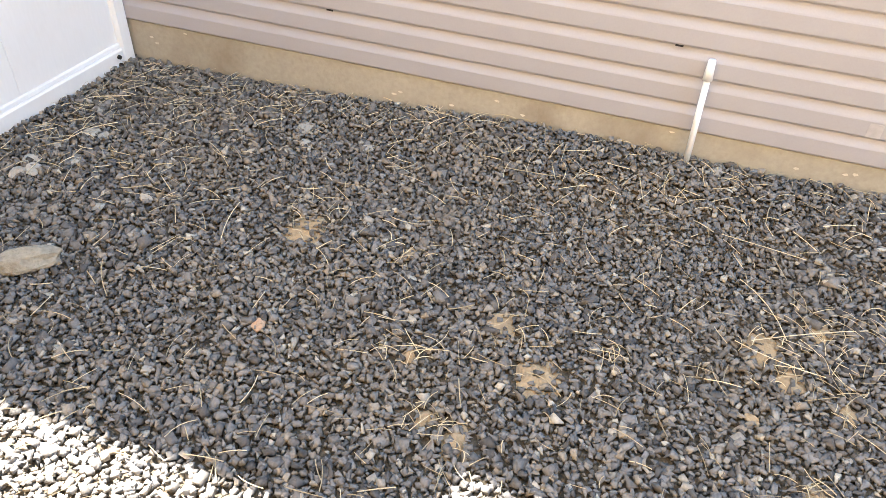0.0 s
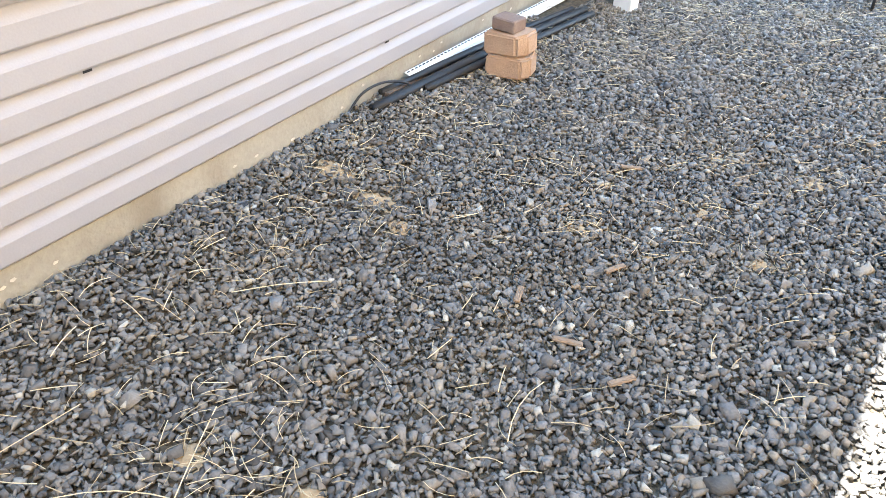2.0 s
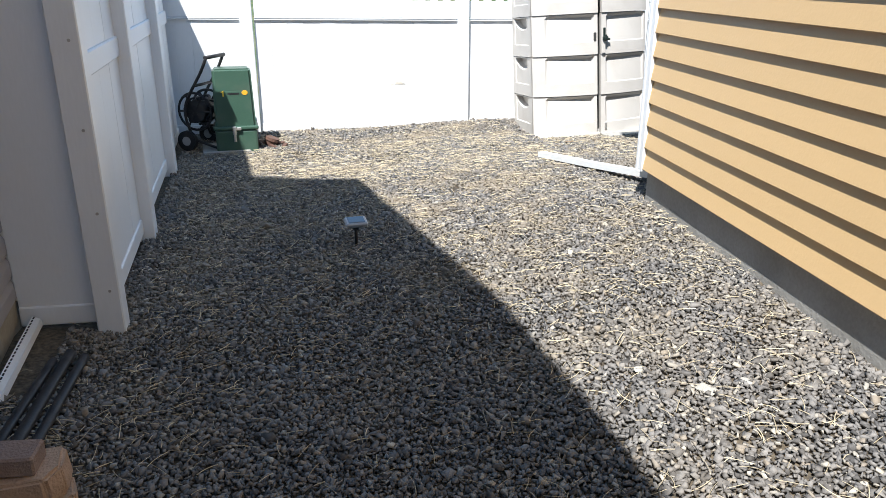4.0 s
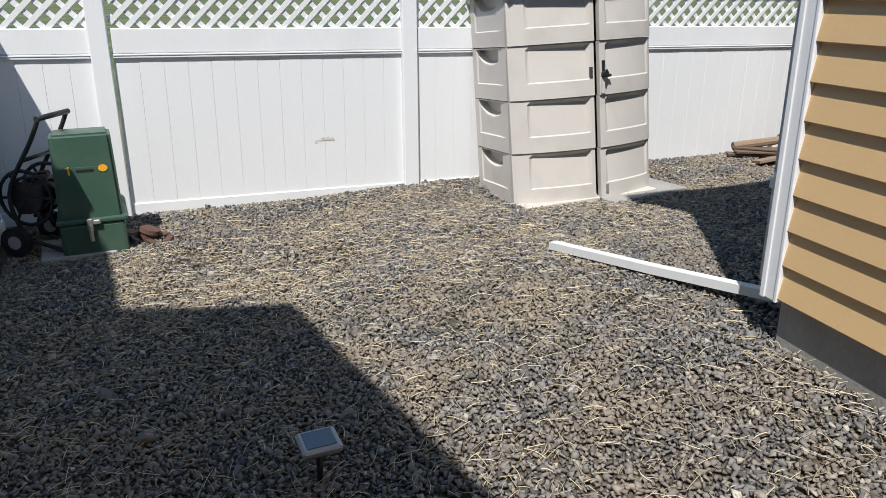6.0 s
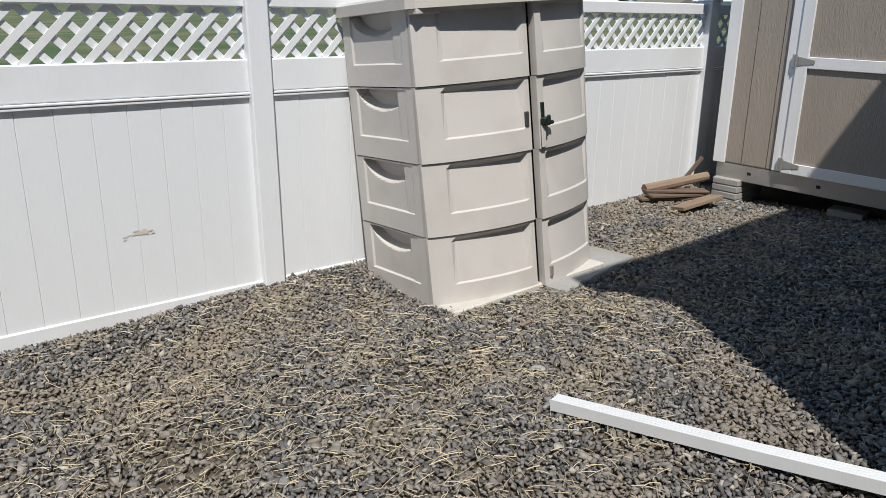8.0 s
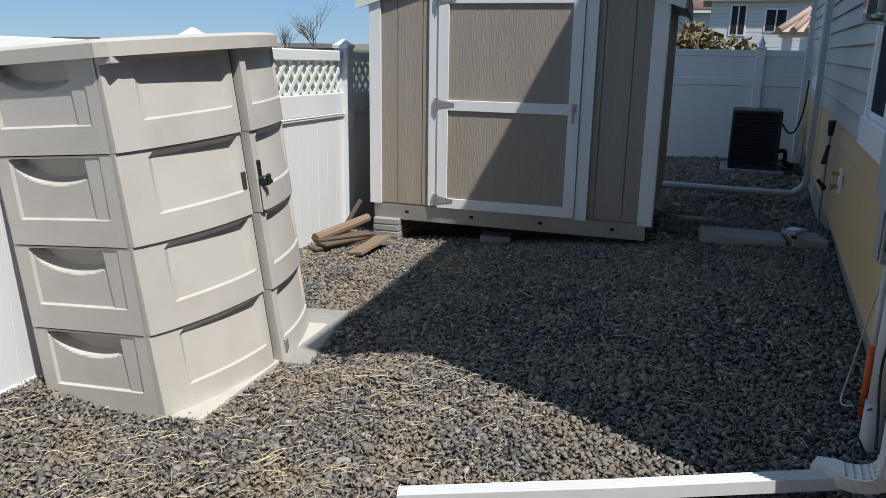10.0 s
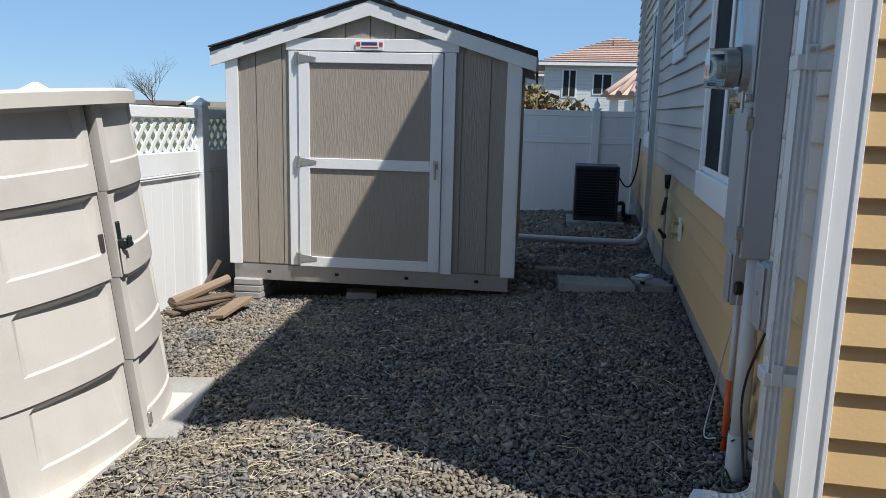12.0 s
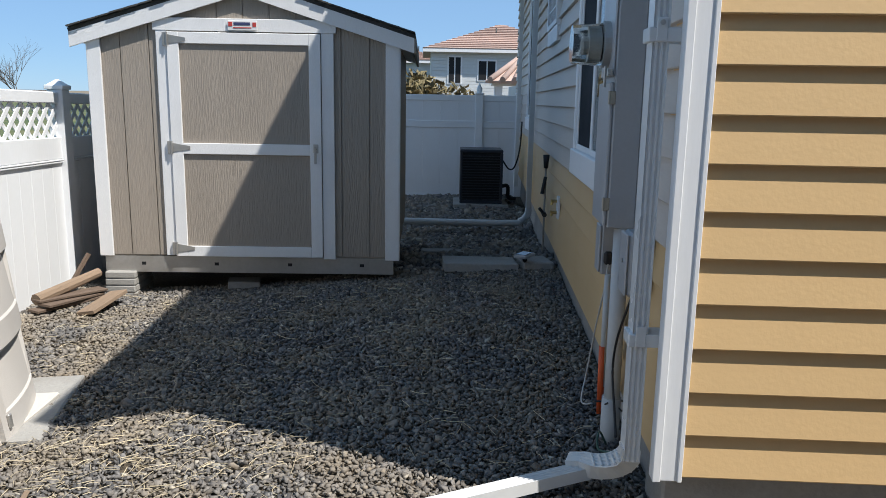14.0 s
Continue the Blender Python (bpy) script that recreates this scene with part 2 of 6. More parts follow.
def ground_material():
    """Sandy soil, darkened for the shade between the stones; past the fence line a grassy field."""
    m = bpy.data.materials.new("soil and field")
    m.use_nodes = True
    n, ln = m.node_tree.nodes, m.node_tree.links
    b = n["Principled BSDF"]
    co = n.new("ShaderNodeTexCoord")
    sep = n.new("ShaderNodeSeparateXYZ")
    ln.new(co.outputs["Object"], sep.inputs[0])
    f = n.new("ShaderNodeTexNoise")
    f.inputs["Scale"].default_value, f.inputs["Detail"].default_value = 45, 8
    w = n.new("ShaderNodeTexNoise")
    w.inputs["Scale"].default_value, w.inputs["Detail"].default_value = 0.35, 6
    for k in (f, w):
        ln.new(co.outputs["Object"], k.inputs["Vector"])
    soil = n.new("ShaderNodeValToRGB")
    # ramp lowered below sand colour: paints the dark of the gravel gaps
    soil.color_ramp.elements[0].color, soil.color_ramp.elements[1].color = (0.025, 0.021, 0.017, 1), (0.15, 0.118, 0.08, 1)
    soil.color_ramp.elements[0].position, soil.color_ramp.elements[1].position = 0.25, 0.7
    ln.new(f.outputs[0], soil.inputs[0])
    grass = n.new("ShaderNodeValToRGB")
    grass.color_ramp.elements[0].color, grass.color_ramp.elements[1].color = (0.05, 0.085, 0.022, 1), (0.17, 0.155, 0.07, 1)
    grass.color_ramp.elements[0].position, grass.color_ramp.elements[1].position = 0.4, 0.68
    ln.new(w.outputs[0], grass.inputs[0])
    edge = n.new("ShaderNodeMath")
    edge.operation = "GREATER_THAN"
    edge.inputs[1].default_value = 15.1
    ln.new(sep.outputs[1], edge.inputs[0])
    mix = n.new("ShaderNodeMix")
    mix.data_type = "RGBA"
    ln.new(edge.outputs[0], mix.inputs[0])
    ln.new(soil.outputs[0], mix.inputs[6])
    ln.new(grass.outputs[0], mix.inputs[7])
    ln.new(mix.outputs[2], b.inputs["Base Color"])
    b.inputs["Roughness"].default_value = 0.95
    bp = n.new("ShaderNodeBump")
    bp.inputs["Strength"].default_value, bp.inputs["Distance"].default_value = 0.5, 0.02
    ln.new(f.outputs[0], bp.inputs["Height"])
    ln.new(bp.outputs[0], b.inputs["Normal"])
    return m


M_GRAVEL = gravel_material()
M_GROUND = ground_material()


# ---- mesh helpers ----
def link_mesh(name, verts, faces, mat, parent=None, label="", smooth=False):
    me = bpy.data.meshes.new(name)
    me.from_pydata([tuple(v) for v in verts], [], faces)
    me.materials.append(mat)
    if smooth:
        me.polygons.foreach_set("use_smooth", [True] * len(me.polygons))
    me.update()
    ob = new(name, me)
    if parent is not None:
        ob.parent = parent
    if label:
        ob["label"] = label
    return ob


def part(name, bm, mat, parent=None, label="", smooth=False):
    me = bpy.data.meshes.new(name)
    bmesh.ops.recalc_face_normals(bm, faces=bm.faces)
    bm.to_mesh(me)
    bm.free()
    me.materials.append(mat)
    if smooth:
        for p in me.polygons:
            p.use_smooth = True
    ob = new(name, me)
    if parent is not None:
        ob.parent = parent
    if label:
        ob["label"] = label
    return ob


def piece(name, data, parent, m=None, label=""):
    """One more object on a shared mesh."""
    ob = new(name, data)
    ob.parent = parent
    if m is not None:
        ob.matrix_local = m
    if label:
        ob["label"] = label
    return ob


def thing(name, m, label, category, group="", kind=""):
    ob = new(name)
    ob.empty_display_size = 0.1
    ob.matrix_world = m
    return tagged(ob, label, category, group, kind)


def box(bm, lo, hi, bevel=0.0, seg=1, m=None):
    lo, hi = Vector(lo), Vector(hi)
    c, s = (lo + hi) / 2, hi - lo
    r = bmesh.ops.create_cube(bm, size=1, matrix=Matrix.Translation(c) @ Matrix.Diagonal((*s, 1)))
    vs = r["verts"]
    if bevel:
        es = list({e for v in vs for e in v.link_edges})
        r = bmesh.ops.bevel(bm, geom=es, offset=min(bevel, min(s) * 0.45), segments=seg, affect="EDGES", profile=0.5)
        vs = list({v for f in r["faces"] for v in f.verts} | {v for v in vs if v.is_valid})
    if m is not None:
        bmesh.ops.transform(bm, matrix=m, verts=vs)
    return vs


def boxed(name, lo, hi, mat, parent=None, bevel=0.003, label="", m=None):
    bm = bmesh.new()
    box(bm, lo, hi, bevel, 1, m)
    return part(name, bm, mat, parent, label)


def rod(bm, a, b, r, r2=None, n=10):
    a, b = Vector(a), Vector(b)
    d = b - a
    bmesh.ops.create_cone(bm, cap_ends=True, segments=n, radius1=r, radius2=r if r2 is None else r2, depth=d.length,
                          matrix=Matrix.Translation((a + b) / 2) @ d.to_track_quat("Z", "Y").to_matrix().to_4x4())


def rodded(name, a, b, r, mat, parent=None, r2=None, n=12, label=""):
    bm = bmesh.new()
    rod(bm, a, b, r, r2, n)
    ob = part(name, bm, mat, parent, label)
    for p in ob.data.polygons:
        p.use_smooth = len(p.vertices) == 4
    return ob


def tube(name, pts, r, mat, parent=None, n=8, label="", flat=1.0):
    """A round bar bent along points, smoothed by a Catmull-Rom run."""
    P = [Vector(p) for p in pts]
    run = []
    for i in range(len(P) - 1):
        a, b, c, d = P[max(i - 1, 0)], P[i], P[i + 1], P[min(i + 2, len(P) - 1)]
        for k in range(6):
            t = k / 6
            run.append(0.5 * (2 * b + (c - a) * t + (2 * a - 5 * b + 4 * c - d) * t * t + (3 * b - a - 3 * c + d) * t ** 3))
    run.append(P[-1])
    verts, faces = [], []
    for i, p in enumerate(run):
        d = (run[min(i + 1, len(run) - 1)] - run[max(i - 1, 0)]).normalized()
        u = d.cross(Vector((0.13, 0.21, 1))).normalized()
        v = u.cross(d)
        for k in range(n):
            a = 2 * math.pi * k / n
            verts.append(p + u * r * math.cos(a) + v * r * flat * math.sin(a))
    for i in range(len(run) - 1):
        for k in range(n):
            faces.append((i * n + k, i * n + (k + 1) % n, (i + 1) * n + (k + 1) % n, (i + 1) * n + k))
    faces.append(tuple(range(n))[::-1])
    faces.append(tuple((len(run) - 1) * n + k for k in range(n)))
    return link_mesh(name, verts, faces, mat, parent, label, True)


def extruded(name, outline, x0, x1, mat, parent=None, label="", m=None):
    """A closed outline of (y, z), drawn along x."""
    k = len(outline)
    verts = [Vector((x, y, z)) for x in (x0, x1) for y, z in outline]
    if m is not None:
        verts = [m @ v for v in verts]
    faces = [(i, (i + 1) % k, k + (i + 1) % k, k + i) for i in range(k)] + [tuple(range(k))[::-1], tuple(range(k, 2 * k))]
    return link_mesh(name, verts, faces, mat, parent, label)


def plate(bm, pts, thick):
    """A flat polygon of points, given thickness along its own normal."""
    vs = [bm.verts.new(p) for p in pts]
    f = bm.faces.new(vs)
    f.normal_update()
    nrm = f.normal.copy()
    r = bmesh.ops.extrude_face_region(bm, geom=[f])
    nv = [g for g in r["geom"] if isinstance(g, bmesh.types.BMVert)]
    bmesh.ops.translate(bm, verts=nv, vec=-nrm * thick)


def ss(a, b, x):
    t = np.clip((np.asarray(x, float) - a) / (b - a), 0, 1)
    return t * t * (3 - 2 * t)


def ground_z(x, y):
    """The lie of the land: level between the houses, rising a little to the tan house and the shed."""
    x, y = np.asarray(x, float), np.asarray(y, float)
    along = 1 - 0.85 * ss(11.2, 14.6, y)
    z = 0.05 + 0.205 * ss(-1.7, 0.5, x) * along + 0.05 * ss(1.0, 4.0, x) * along + 0.04 * ss(14.3, 15.0, y)
    z = z + 0.012 * np.sin(x * 2.3 + y * 1.7) * np.cos(y * 2.9 - x) - 0.2 * ss(4.6, 6.8, x)
    z = z + 0.07 * ss(0.55, 0.05, x + 2.97 + 0.075 * (y - 6.5)) * ss(3.6, 5.0, y) * ss(10.6, 10.2, y)
    return z * ss(30, 14, np.abs(x)) * ss(-30, -8, y) * ss(40, 18, y)


def gz(x, y):
    return float(ground_z(x, y))


# ---- ground ----
def make_ground():
    xs = np.unique(np.concatenate([np.linspace(-900, -40, 12), np.linspace(-40, -6, 18), np.linspace(-6, 13, 96), np.linspace(13, 40, 14), np.linspace(40, 900, 12)]))
    ys = np.unique(np.concatenate([np.linspace(-900, -40, 12), np.linspace(-40, 0, 18), np.linspace(0, 16, 84), np.linspace(16, 50, 18), np.linspace(50, 900, 12)]))
    X, Y = np.meshgrid(xs, ys, indexing="ij")
    Z = ground_z(X, Y) - 0.012
    verts = np.stack([X, Y, Z], -1).reshape(-1, 3)
    k = len(ys)
    faces = [(i * k + j, (i + 1) * k + j, (i + 1) * k + j + 1, i * k + j + 1) for i in range(len(xs) - 1) for j in range(k - 1)]
    ob = link_mesh("ground", verts.tolist(), faces, M_GROUND, smooth=True)
    return tagged(ob, "sandy soil ground running out to a grassy field", "ground", kind="structure")


make_ground()

# sandy bare patches among the stones: x, y, radius
PATCHES = [(-1.87, 4.46, 0.12), (-1.73, 5.28, 0.085), (-1.56, 5.46, 0.11), (-1.27, 5.21, 0.05), (-1.23, 5.31, 0.07), (-1.48, 6.24, 0.06), (-1.82, 6.32, 0.06), (-2.0, 6.07, 0.10), (-1.89, 6.15, 0.08),
           (-2.14, 6.23, 0.07), (-1.48, 5.07, 0.05), (-1.91, 4.87, 0.05), (-1.51, 8.13, 0.06), (-1.24, 7.88, 0.06), (-1.84, 7.74, 0.05), (-2.54, 7.45, 0.10), (-2.37, 7.37, 0.07), (-2.79, 7.49, 0.09),
           (-1.22, 8.57, 0.09), (-1.61, 8.59, 0.05), (0.12, 9.34, 0.10), (-0.36, 8.62, 0.12), (-0.17, 8.2, 0.12), (-1.0, 10.6, 0.2), (0.1, 13.5, 0.22), (0.4, 12.6, 0.15), (-0.9, 13.6, 0.3),
           (-1.7, 13.9, 0.3), (-2.0, 13.4, 0.22), (0.9, 13.7, 0.14), (1.2, 13.3, 0.15), (0.2, 11.9, 0.12), (-0.6, 12.2, 0.15), (1.9, 13.75, 0.14), (2.9, 14.3, 0.2), (-0.46, 7.58, 0.13)]


def make_gravel():
    rng = np.random.default_rng(5)
    zones = [((-3.4, 2.9, 0.45, 9.6), 0.0158, 0.71), ((-3.0, 9.6, 1.4, 15.05), 0.0165, 0.68), ((1.4, 10.8, 4.4, 15.05), 0.0185, 0.76), ((4.4, 10.6, 11.2, 12.6), 0.040, 1.7)]
    px, py, ps = [], [], []
    for (x0, y0, x1, y1), step, size in zones:
        gx, gy = np.meshgrid(np.arange(x0, x1, step), np.arange(y0, y1, step), indexing="ij")
        gx = (gx + rng.uniform(-0.55, 0.55, gx.shape) * step).ravel()
        gy = (gy + rng.uniform(-0.55, 0.55, gy.shape) * step).ravel()
        px.append(gx), py.append(gy), ps.append(np.full(gx.shape, size))
    x, y, s = map(np.concatenate, (px, py, ps))
    keep = x > -2.955 - 0.075 * (y - 6.5)
    keep &= (x < 0.48 + 0.075 * (y - 11.28)) | (y > 11.2 - 0.075 * (x - 0.47))
    keep &= ~((y > 10.3) & (x < -2.86))
    keep &= rng.uniform(0, 1, x.shape) > 0.03
    for cx, cy, r in PATCHES:
        d = np.hypot(x - cx, (y - cy)) / r
        keep &= rng.uniform(0, 1, x.shape) > 0.6 * np.clip(1.3 - d, 0, 1)
    # dust and straw lie thick in the sunny yard
    thin = 0.10 * ss(11.5, 13.5, y) * (np.sin(x * 3.1 + 1) * np.cos(y * 2.3) * 0.5 + 0.5)
    keep &= rng.uniform(0, 1, x.shape) > thin
    x, y, s = x[keep], y[keep], s[keep]
    n = len(x)
    # angular chips: an uneven block, a third of them with two corners drawn together into a wedge
    corner = np.array([[-1, -1, -1], [1, -1, -1], [1, 1, -1], [-1, 1, -1], [-1, -1, 1], [1, -1, 1], [1, 1, 1], [-1, 1, 1]], float)
    v = corner[None] * np.ones((n, 1, 1))
    v += rng.uniform(-0.36, 0.36, v.shape)
    v[:, 4:, :2] *= rng.uniform(0.6, 1.0, (n, 1, 1))
    wedge = rng.uniform(0, 1, n) < 0.55
    v[wedge, 1, 1] *= 0.12
    v[wedge, 2, 1] *= 0.12
    v[wedge, 5, 1] *= 0.12
    v[wedge, 6, 1] *= 0.12
    size = s * 0.0128 * np.exp(rng.normal(0, 0.26, n))
    big = rng.uniform(0, 1, n) > 0.985
    size[big] *= 1.5
    dims = np.stack([size * rng.uniform(0.85, 1.45, n), size * rng.uniform(0.65, 1.0, n), size * rng.uniform(0.25, 0.6, n)], -1)
    v *= dims[:, None, :]
    a = rng.uniform(0, 2 * np.pi, n)
    tx, ty = rng.normal(0, 0.46, n), rng.normal(0, 0.46, n)
    c, sn = np.cos(tx), np.sin(tx)
    yy, zz = v[..., 1] * c[:, None] - v[..., 2] * sn[:, None], v[..., 1] * sn[:, None] + v[..., 2] * c[:, None]
    c, sn = np.cos(ty), np.sin(ty)
    xx, zz = v[..., 0] * c[:, None] + zz * sn[:, None], -v[..., 0] * sn[:, None] + zz * c[:, None]
    c, sn = np.cos(a), np.sin(a)
    X = xx * c[:, None] - yy * sn[:, None] + x[:, None]
    Y = xx * sn[:, None] + yy * c[:, None] + y[:, None]
    Z = zz + (ground_z(x, y) + dims[:, 2] * 0.55 + rng.uniform(-0.006, 0.008, n))[:, None]
    co = np.stack([X, Y, Z], -1).reshape(-1, 3)
    quad = np.array([[0, 3, 2, 1], [4, 5, 6, 7], [0, 1, 5, 4], [1, 2, 6, 5], [2, 3, 7, 6], [3, 0, 4, 7]])
    idx = (quad[None] + 8 * np.arange(n)[:, None, None]).reshape(-1)
    me = bpy.data.meshes.new("gravel")
    me.vertices.add(8 * n)
    me.vertices.foreach_set("co", co.ravel())
    me.loops.add(len(idx))
    me.loops.foreach_set("vertex_index", idx)
    me.polygons.add(6 * n)
    me.polygons.foreach_set("loop_start", np.arange(0, 24 * n, 4))
    me.polygons.foreach_set("loop_total", np.full(6 * n, 4))
    me.update(calc_edges=True)
    me.materials.append(M_GRAVEL)
    ob = new("gravel", me)
    return tagged(ob, "loose dark grey slate gravel with dusty and sandy spots", "gravel", kind="stuff")


make_gravel()


def make_sand():
    """Low uneven spills of sand that drown the stones."""
    verts, faces = [], []
    for k, (cx, cy, r) in enumerate(p for p in PATCHES if p[0] < -1.2 and p[1] < 9):
        rings, n = 6, 28
        base = len(verts)
        verts.append((cx, cy, gz(cx, cy) + 0.004))
        for i in range(1, rings + 1):
            for j in range(n):
                a = 2 * math.pi * j / n
                w = 1 + 0.45 * noise.noise(Vector((math.cos(a) * 1.3, math.sin(a) * 1.3, k * 3.1))) + 0.2 * noise.noise(Vector((math.cos(a) * 4, math.sin(a) * 4, k)))
                d = i / rings
                x, y = cx + r * 0.85 * w * d * math.cos(a), cy + r * 0.6 * w * d * math.sin(a)
                verts.append((x, y, gz(x, y) + 0.004 - 0.013 * d * d + 0.009 * noise.noise(Vector((x * 30, y * 30, 0)))))
        for j in range(n):
            faces.append((base, base + 1 + j, base + 1 + (j + 1) % n))
            for i in range(rings - 1):
                p, q = base + 1 + i * n, base + 1 + (i + 1) * n
                faces.append((p + j, q + j, q + (j + 1) % n, p + (j + 1) % n))
    ob = link_mesh("sand", verts, faces, M_SAND, smooth=True)
    tagged(ob, "small spills of tan sand among the gravel", "sand", kind="stuff")


make_sand()


def make_straw():
    rng = np.random.default_rng(11)
    verts, faces = [], []

    def blade(x, y, length, width, a, bend, lift):
        k = len(verts)
        m = 5
        for i in range(m):
            t = i / (m - 1)
            aa = a + bend * (t - 0.5)
            px, py = x + length * (t - 0.5) * math.cos(aa), y + length * (t - 0.5) * math.sin(aa)
            pz = gz(px, py) + 0.013 + lift * math.sin(math.pi * t) + 0.006
            for sgn in (-1, 1):
                verts.append((px - sgn * width * math.sin(aa), py + sgn * width * math.cos(aa), pz))
            verts.append((px, py, pz + width * 1.3))
        for i in range(m - 1):
            p, q = k + 3 * i, k + 3 * i + 3
            faces.extend([(p, p + 2, q + 2, q), (p + 2, p + 1, q + 1, q + 2), (p + 1, p, q, q + 1)])

    def scatter(n, x0, y0, x1, y1, ll=0.035, lh=0.12):
        for _ in range(n):
            blade(rng.uniform(x0, x1), rng.uniform(y0, y1), rng.uniform(ll, lh), rng.uniform(0.0007, 0.0016), rng.uniform(0, 6.28), rng.normal(0, 0.22), rng.uniform(0, 0.006))
    scatter(1800, -2.95, 3.1, 0.3, 9.8)
    scatter(300, -2.95, 3.3, -2.55, 9.5)
    scatter(160, -2.65, 3.1, -1.8, 4.0)
    scatter(4600, -2.7, 9.8, 0.6, 14.9, 0.025, 0.10)
    scatter(2200, -2.2, 12.6, 1.6, 14.2, 0.025, 0.09)
    scatter(900, 0.9, 11.3, 4.1, 14.8)
    for cx, cy, r in PATCHES:
        for _ in range(14):
            blade(cx + rng.normal(0, r), cy + rng.normal(0, r), rng.uniform(0.03, 0.09), rng.uniform(0.0007, 0.0015), rng.uniform(0, 6.28), rng.normal(0, 0.3), 0.004)
    for cx, cy, n, r in ((-2.1, 6.45, 26, 0.16), (-1.75, 5.62, 9, 0.04), (-2.2, 6.2, 20, 0.14), (-2.75, 6.9, 24, 0.12), (-2.8, 4.6, 60, 0.3), (-2.6, 3.5, 70, 0.3), (-2.75, 9.4, 70, 0.25), (-2.55, 9.9, 60, 0.25), (-2.45, 11.6, 80, 0.35)):
        for _ in range(n):
            blade(cx + rng.normal(0, r), cy + rng.normal(0, r), rng.uniform(0.04, 0.12), rng.uniform(0.0006, 0.0012), rng.uniform(0, 6.28), rng.normal(0, 0.4), rng.uniform(0.002, 0.012))
    # the longest dry stalks
    for x, y, a, length in ((-2.09, 6.2, 2.1, 0.4), (-2.17, 6.06, 0.6, 0.3), (-1.92, 6.11, 1.4, 0.28), (-1.54, 5.48, 1.2, 0.13), (-1.78, 4.21, 0.3, 0.22), (-1.34, 4.03, 0.8, 0.2), (-2.43, 6.83, 0.9, 0.3),
                         (-1.56, 6.84, 1.7, 0.25), (-2.12, 3.93, 1.0, 0.2), (-1.27, 6.3, 2.0, 0.22), (1.9, 12.6, 0.5, 0.3), (2.8, 12.2, 1.2, 0.25), (-2.48, 6.02, 1.5, 0.3), (-2.52, 5.11, 1.7, 0.25)):
        blade(x, y, length, 0.0016, a, 0.35 * math.sin(x * 9), 0.010)
    ob = link_mesh("dry_grass", verts, faces, M_STRAW)
    tagged(ob, "scattered dry straw and thin twigs on the gravel", "dry grass", kind="stuff")


make_straw()


# ---- houses ----
def along(slope_origin, direction):
    """The pose of a wall: local x along it, local y out of it."""
    a = math.degrees(math.atan2(direction[1], direction[0]))
    return pose(slope_origin[0], slope_origin[1], 0, 0, 0, a)


def lap_boards(wall, mat, x0, x1, z0, z1, pitch, lip, dutch=False, holes=(), y_off=0.0):
    """Courses of siding, each a board of its own, cut round the holes (x0, x1, z0, z1)."""
    meshes = {}

    def board(a, b, z):
        key = round(b - a, 3)
        if key not in meshes:
            if dutch:
                o = [(0, 0.004), (lip * 0.62, -0.001), (lip * 0.9, 0.004), (lip, 0.009), (lip * 0.97, pitch * 0.60), (lip * 0.86, pitch * 0.66), (lip * 0.45, pitch * 0.82), (0.004, pitch * 0.92), (0.002, pitch * 1.04), (0, pitch * 1.04)]
            else:
                o = [(0, 0), (lip * 0.92, 0), (lip, 0.004), (0.003, pitch * 1.03), (0, pitch * 1.03)]
            ob = extruded("siding_board", o, 0, b - a, mat, wall)
            meshes[key] = ob.data
        else:
            ob = piece("siding_board", meshes[key], wall)
        ob.matrix_local = Matrix.Translation((a, y_off, z))
    z = z0
    while z < z1 - 0.01:
        cuts = sorted((h[0], h[1]) for h in holes if h[2] < z + pitch * 0.5 < h[3])
        a = x0
        for c0, c1 in cuts:
            if c0 > a:
                board(a, c0, z)
            a = max(a, c1)
        if x1 > a:
            board(a, x1, z)
        z += pitch


def roof_prism(name, pts, ridge, parent, mat, thick=0.14):
    bm = bmesh.new()
    (a, b, c, d), (e, f) = pts, ridge
    plate(bm, [a, b, f, e], thick)
    plate(bm, [c, d, e, f], thick)
    return part(name, bm, mat, parent)


# mauve house beside the passage
MW = along((-2.9325, 6.0), (0.075, -1.0))            # local x runs towards the gate
mauve = thing("neighbour_house", MW, "mauve vinyl-sided house on a concrete foundation beside the gravel passage", "house")
mw_wall = boxed("wall", (-4.43, -6.0, 0.18), (3.0, -0.002, 4.75), M_MAUVE, mauve, 0)
boxed("low_wall", (3.0, -6.0, 0.18), (13.0, -0.002, 4.25), M_MAUVE, mauve, 0)
boxed("foundation", (-4.41, -5.9, -0.4), (13.0, 0.008, 0.246), M_CONCRETE, mauve, 0.01, "stained concrete foundation")
lap_boards(mw_wall, M_MAUVE, -4.38, 13.0, 0.243, 4.2, 0.1143, 0.020, True)
lap_boards(mw_wall, M_MAUVE, -4.38, 3.0, 0.243 + 35 * 0.1143, 4.7, 0.1143, 0.020, True)
boxed("corner_trim", (-4.45, -0.06, 0.23), (-4.37, 0.024, 4.75), M_TRIM, mauve, 0.004, "white corner trim")
eave = [(3.0, 0.34), (1.6, 0.34), (-0.6, 0.48), (-1.6, 0.50), (-2.5, 0.42), (-4.3, 0.28)]
bm = bmesh.new()
for (xa, ya), (xb, yb) in zip(eave[:-1], eave[1:]):
    plate(bm, [(xa, ya, 4.80), (xa, -3.0, 6.8), (xb, -3.0, 6.8), (xb, yb, 4.80)], 0.10)
plate(bm, [(3.0, -6.4, 4.8), (-4.3, -6.4, 4.8), (-4.3, -3.0, 6.8), (3.0, -3.0, 6.8)], 0.10)
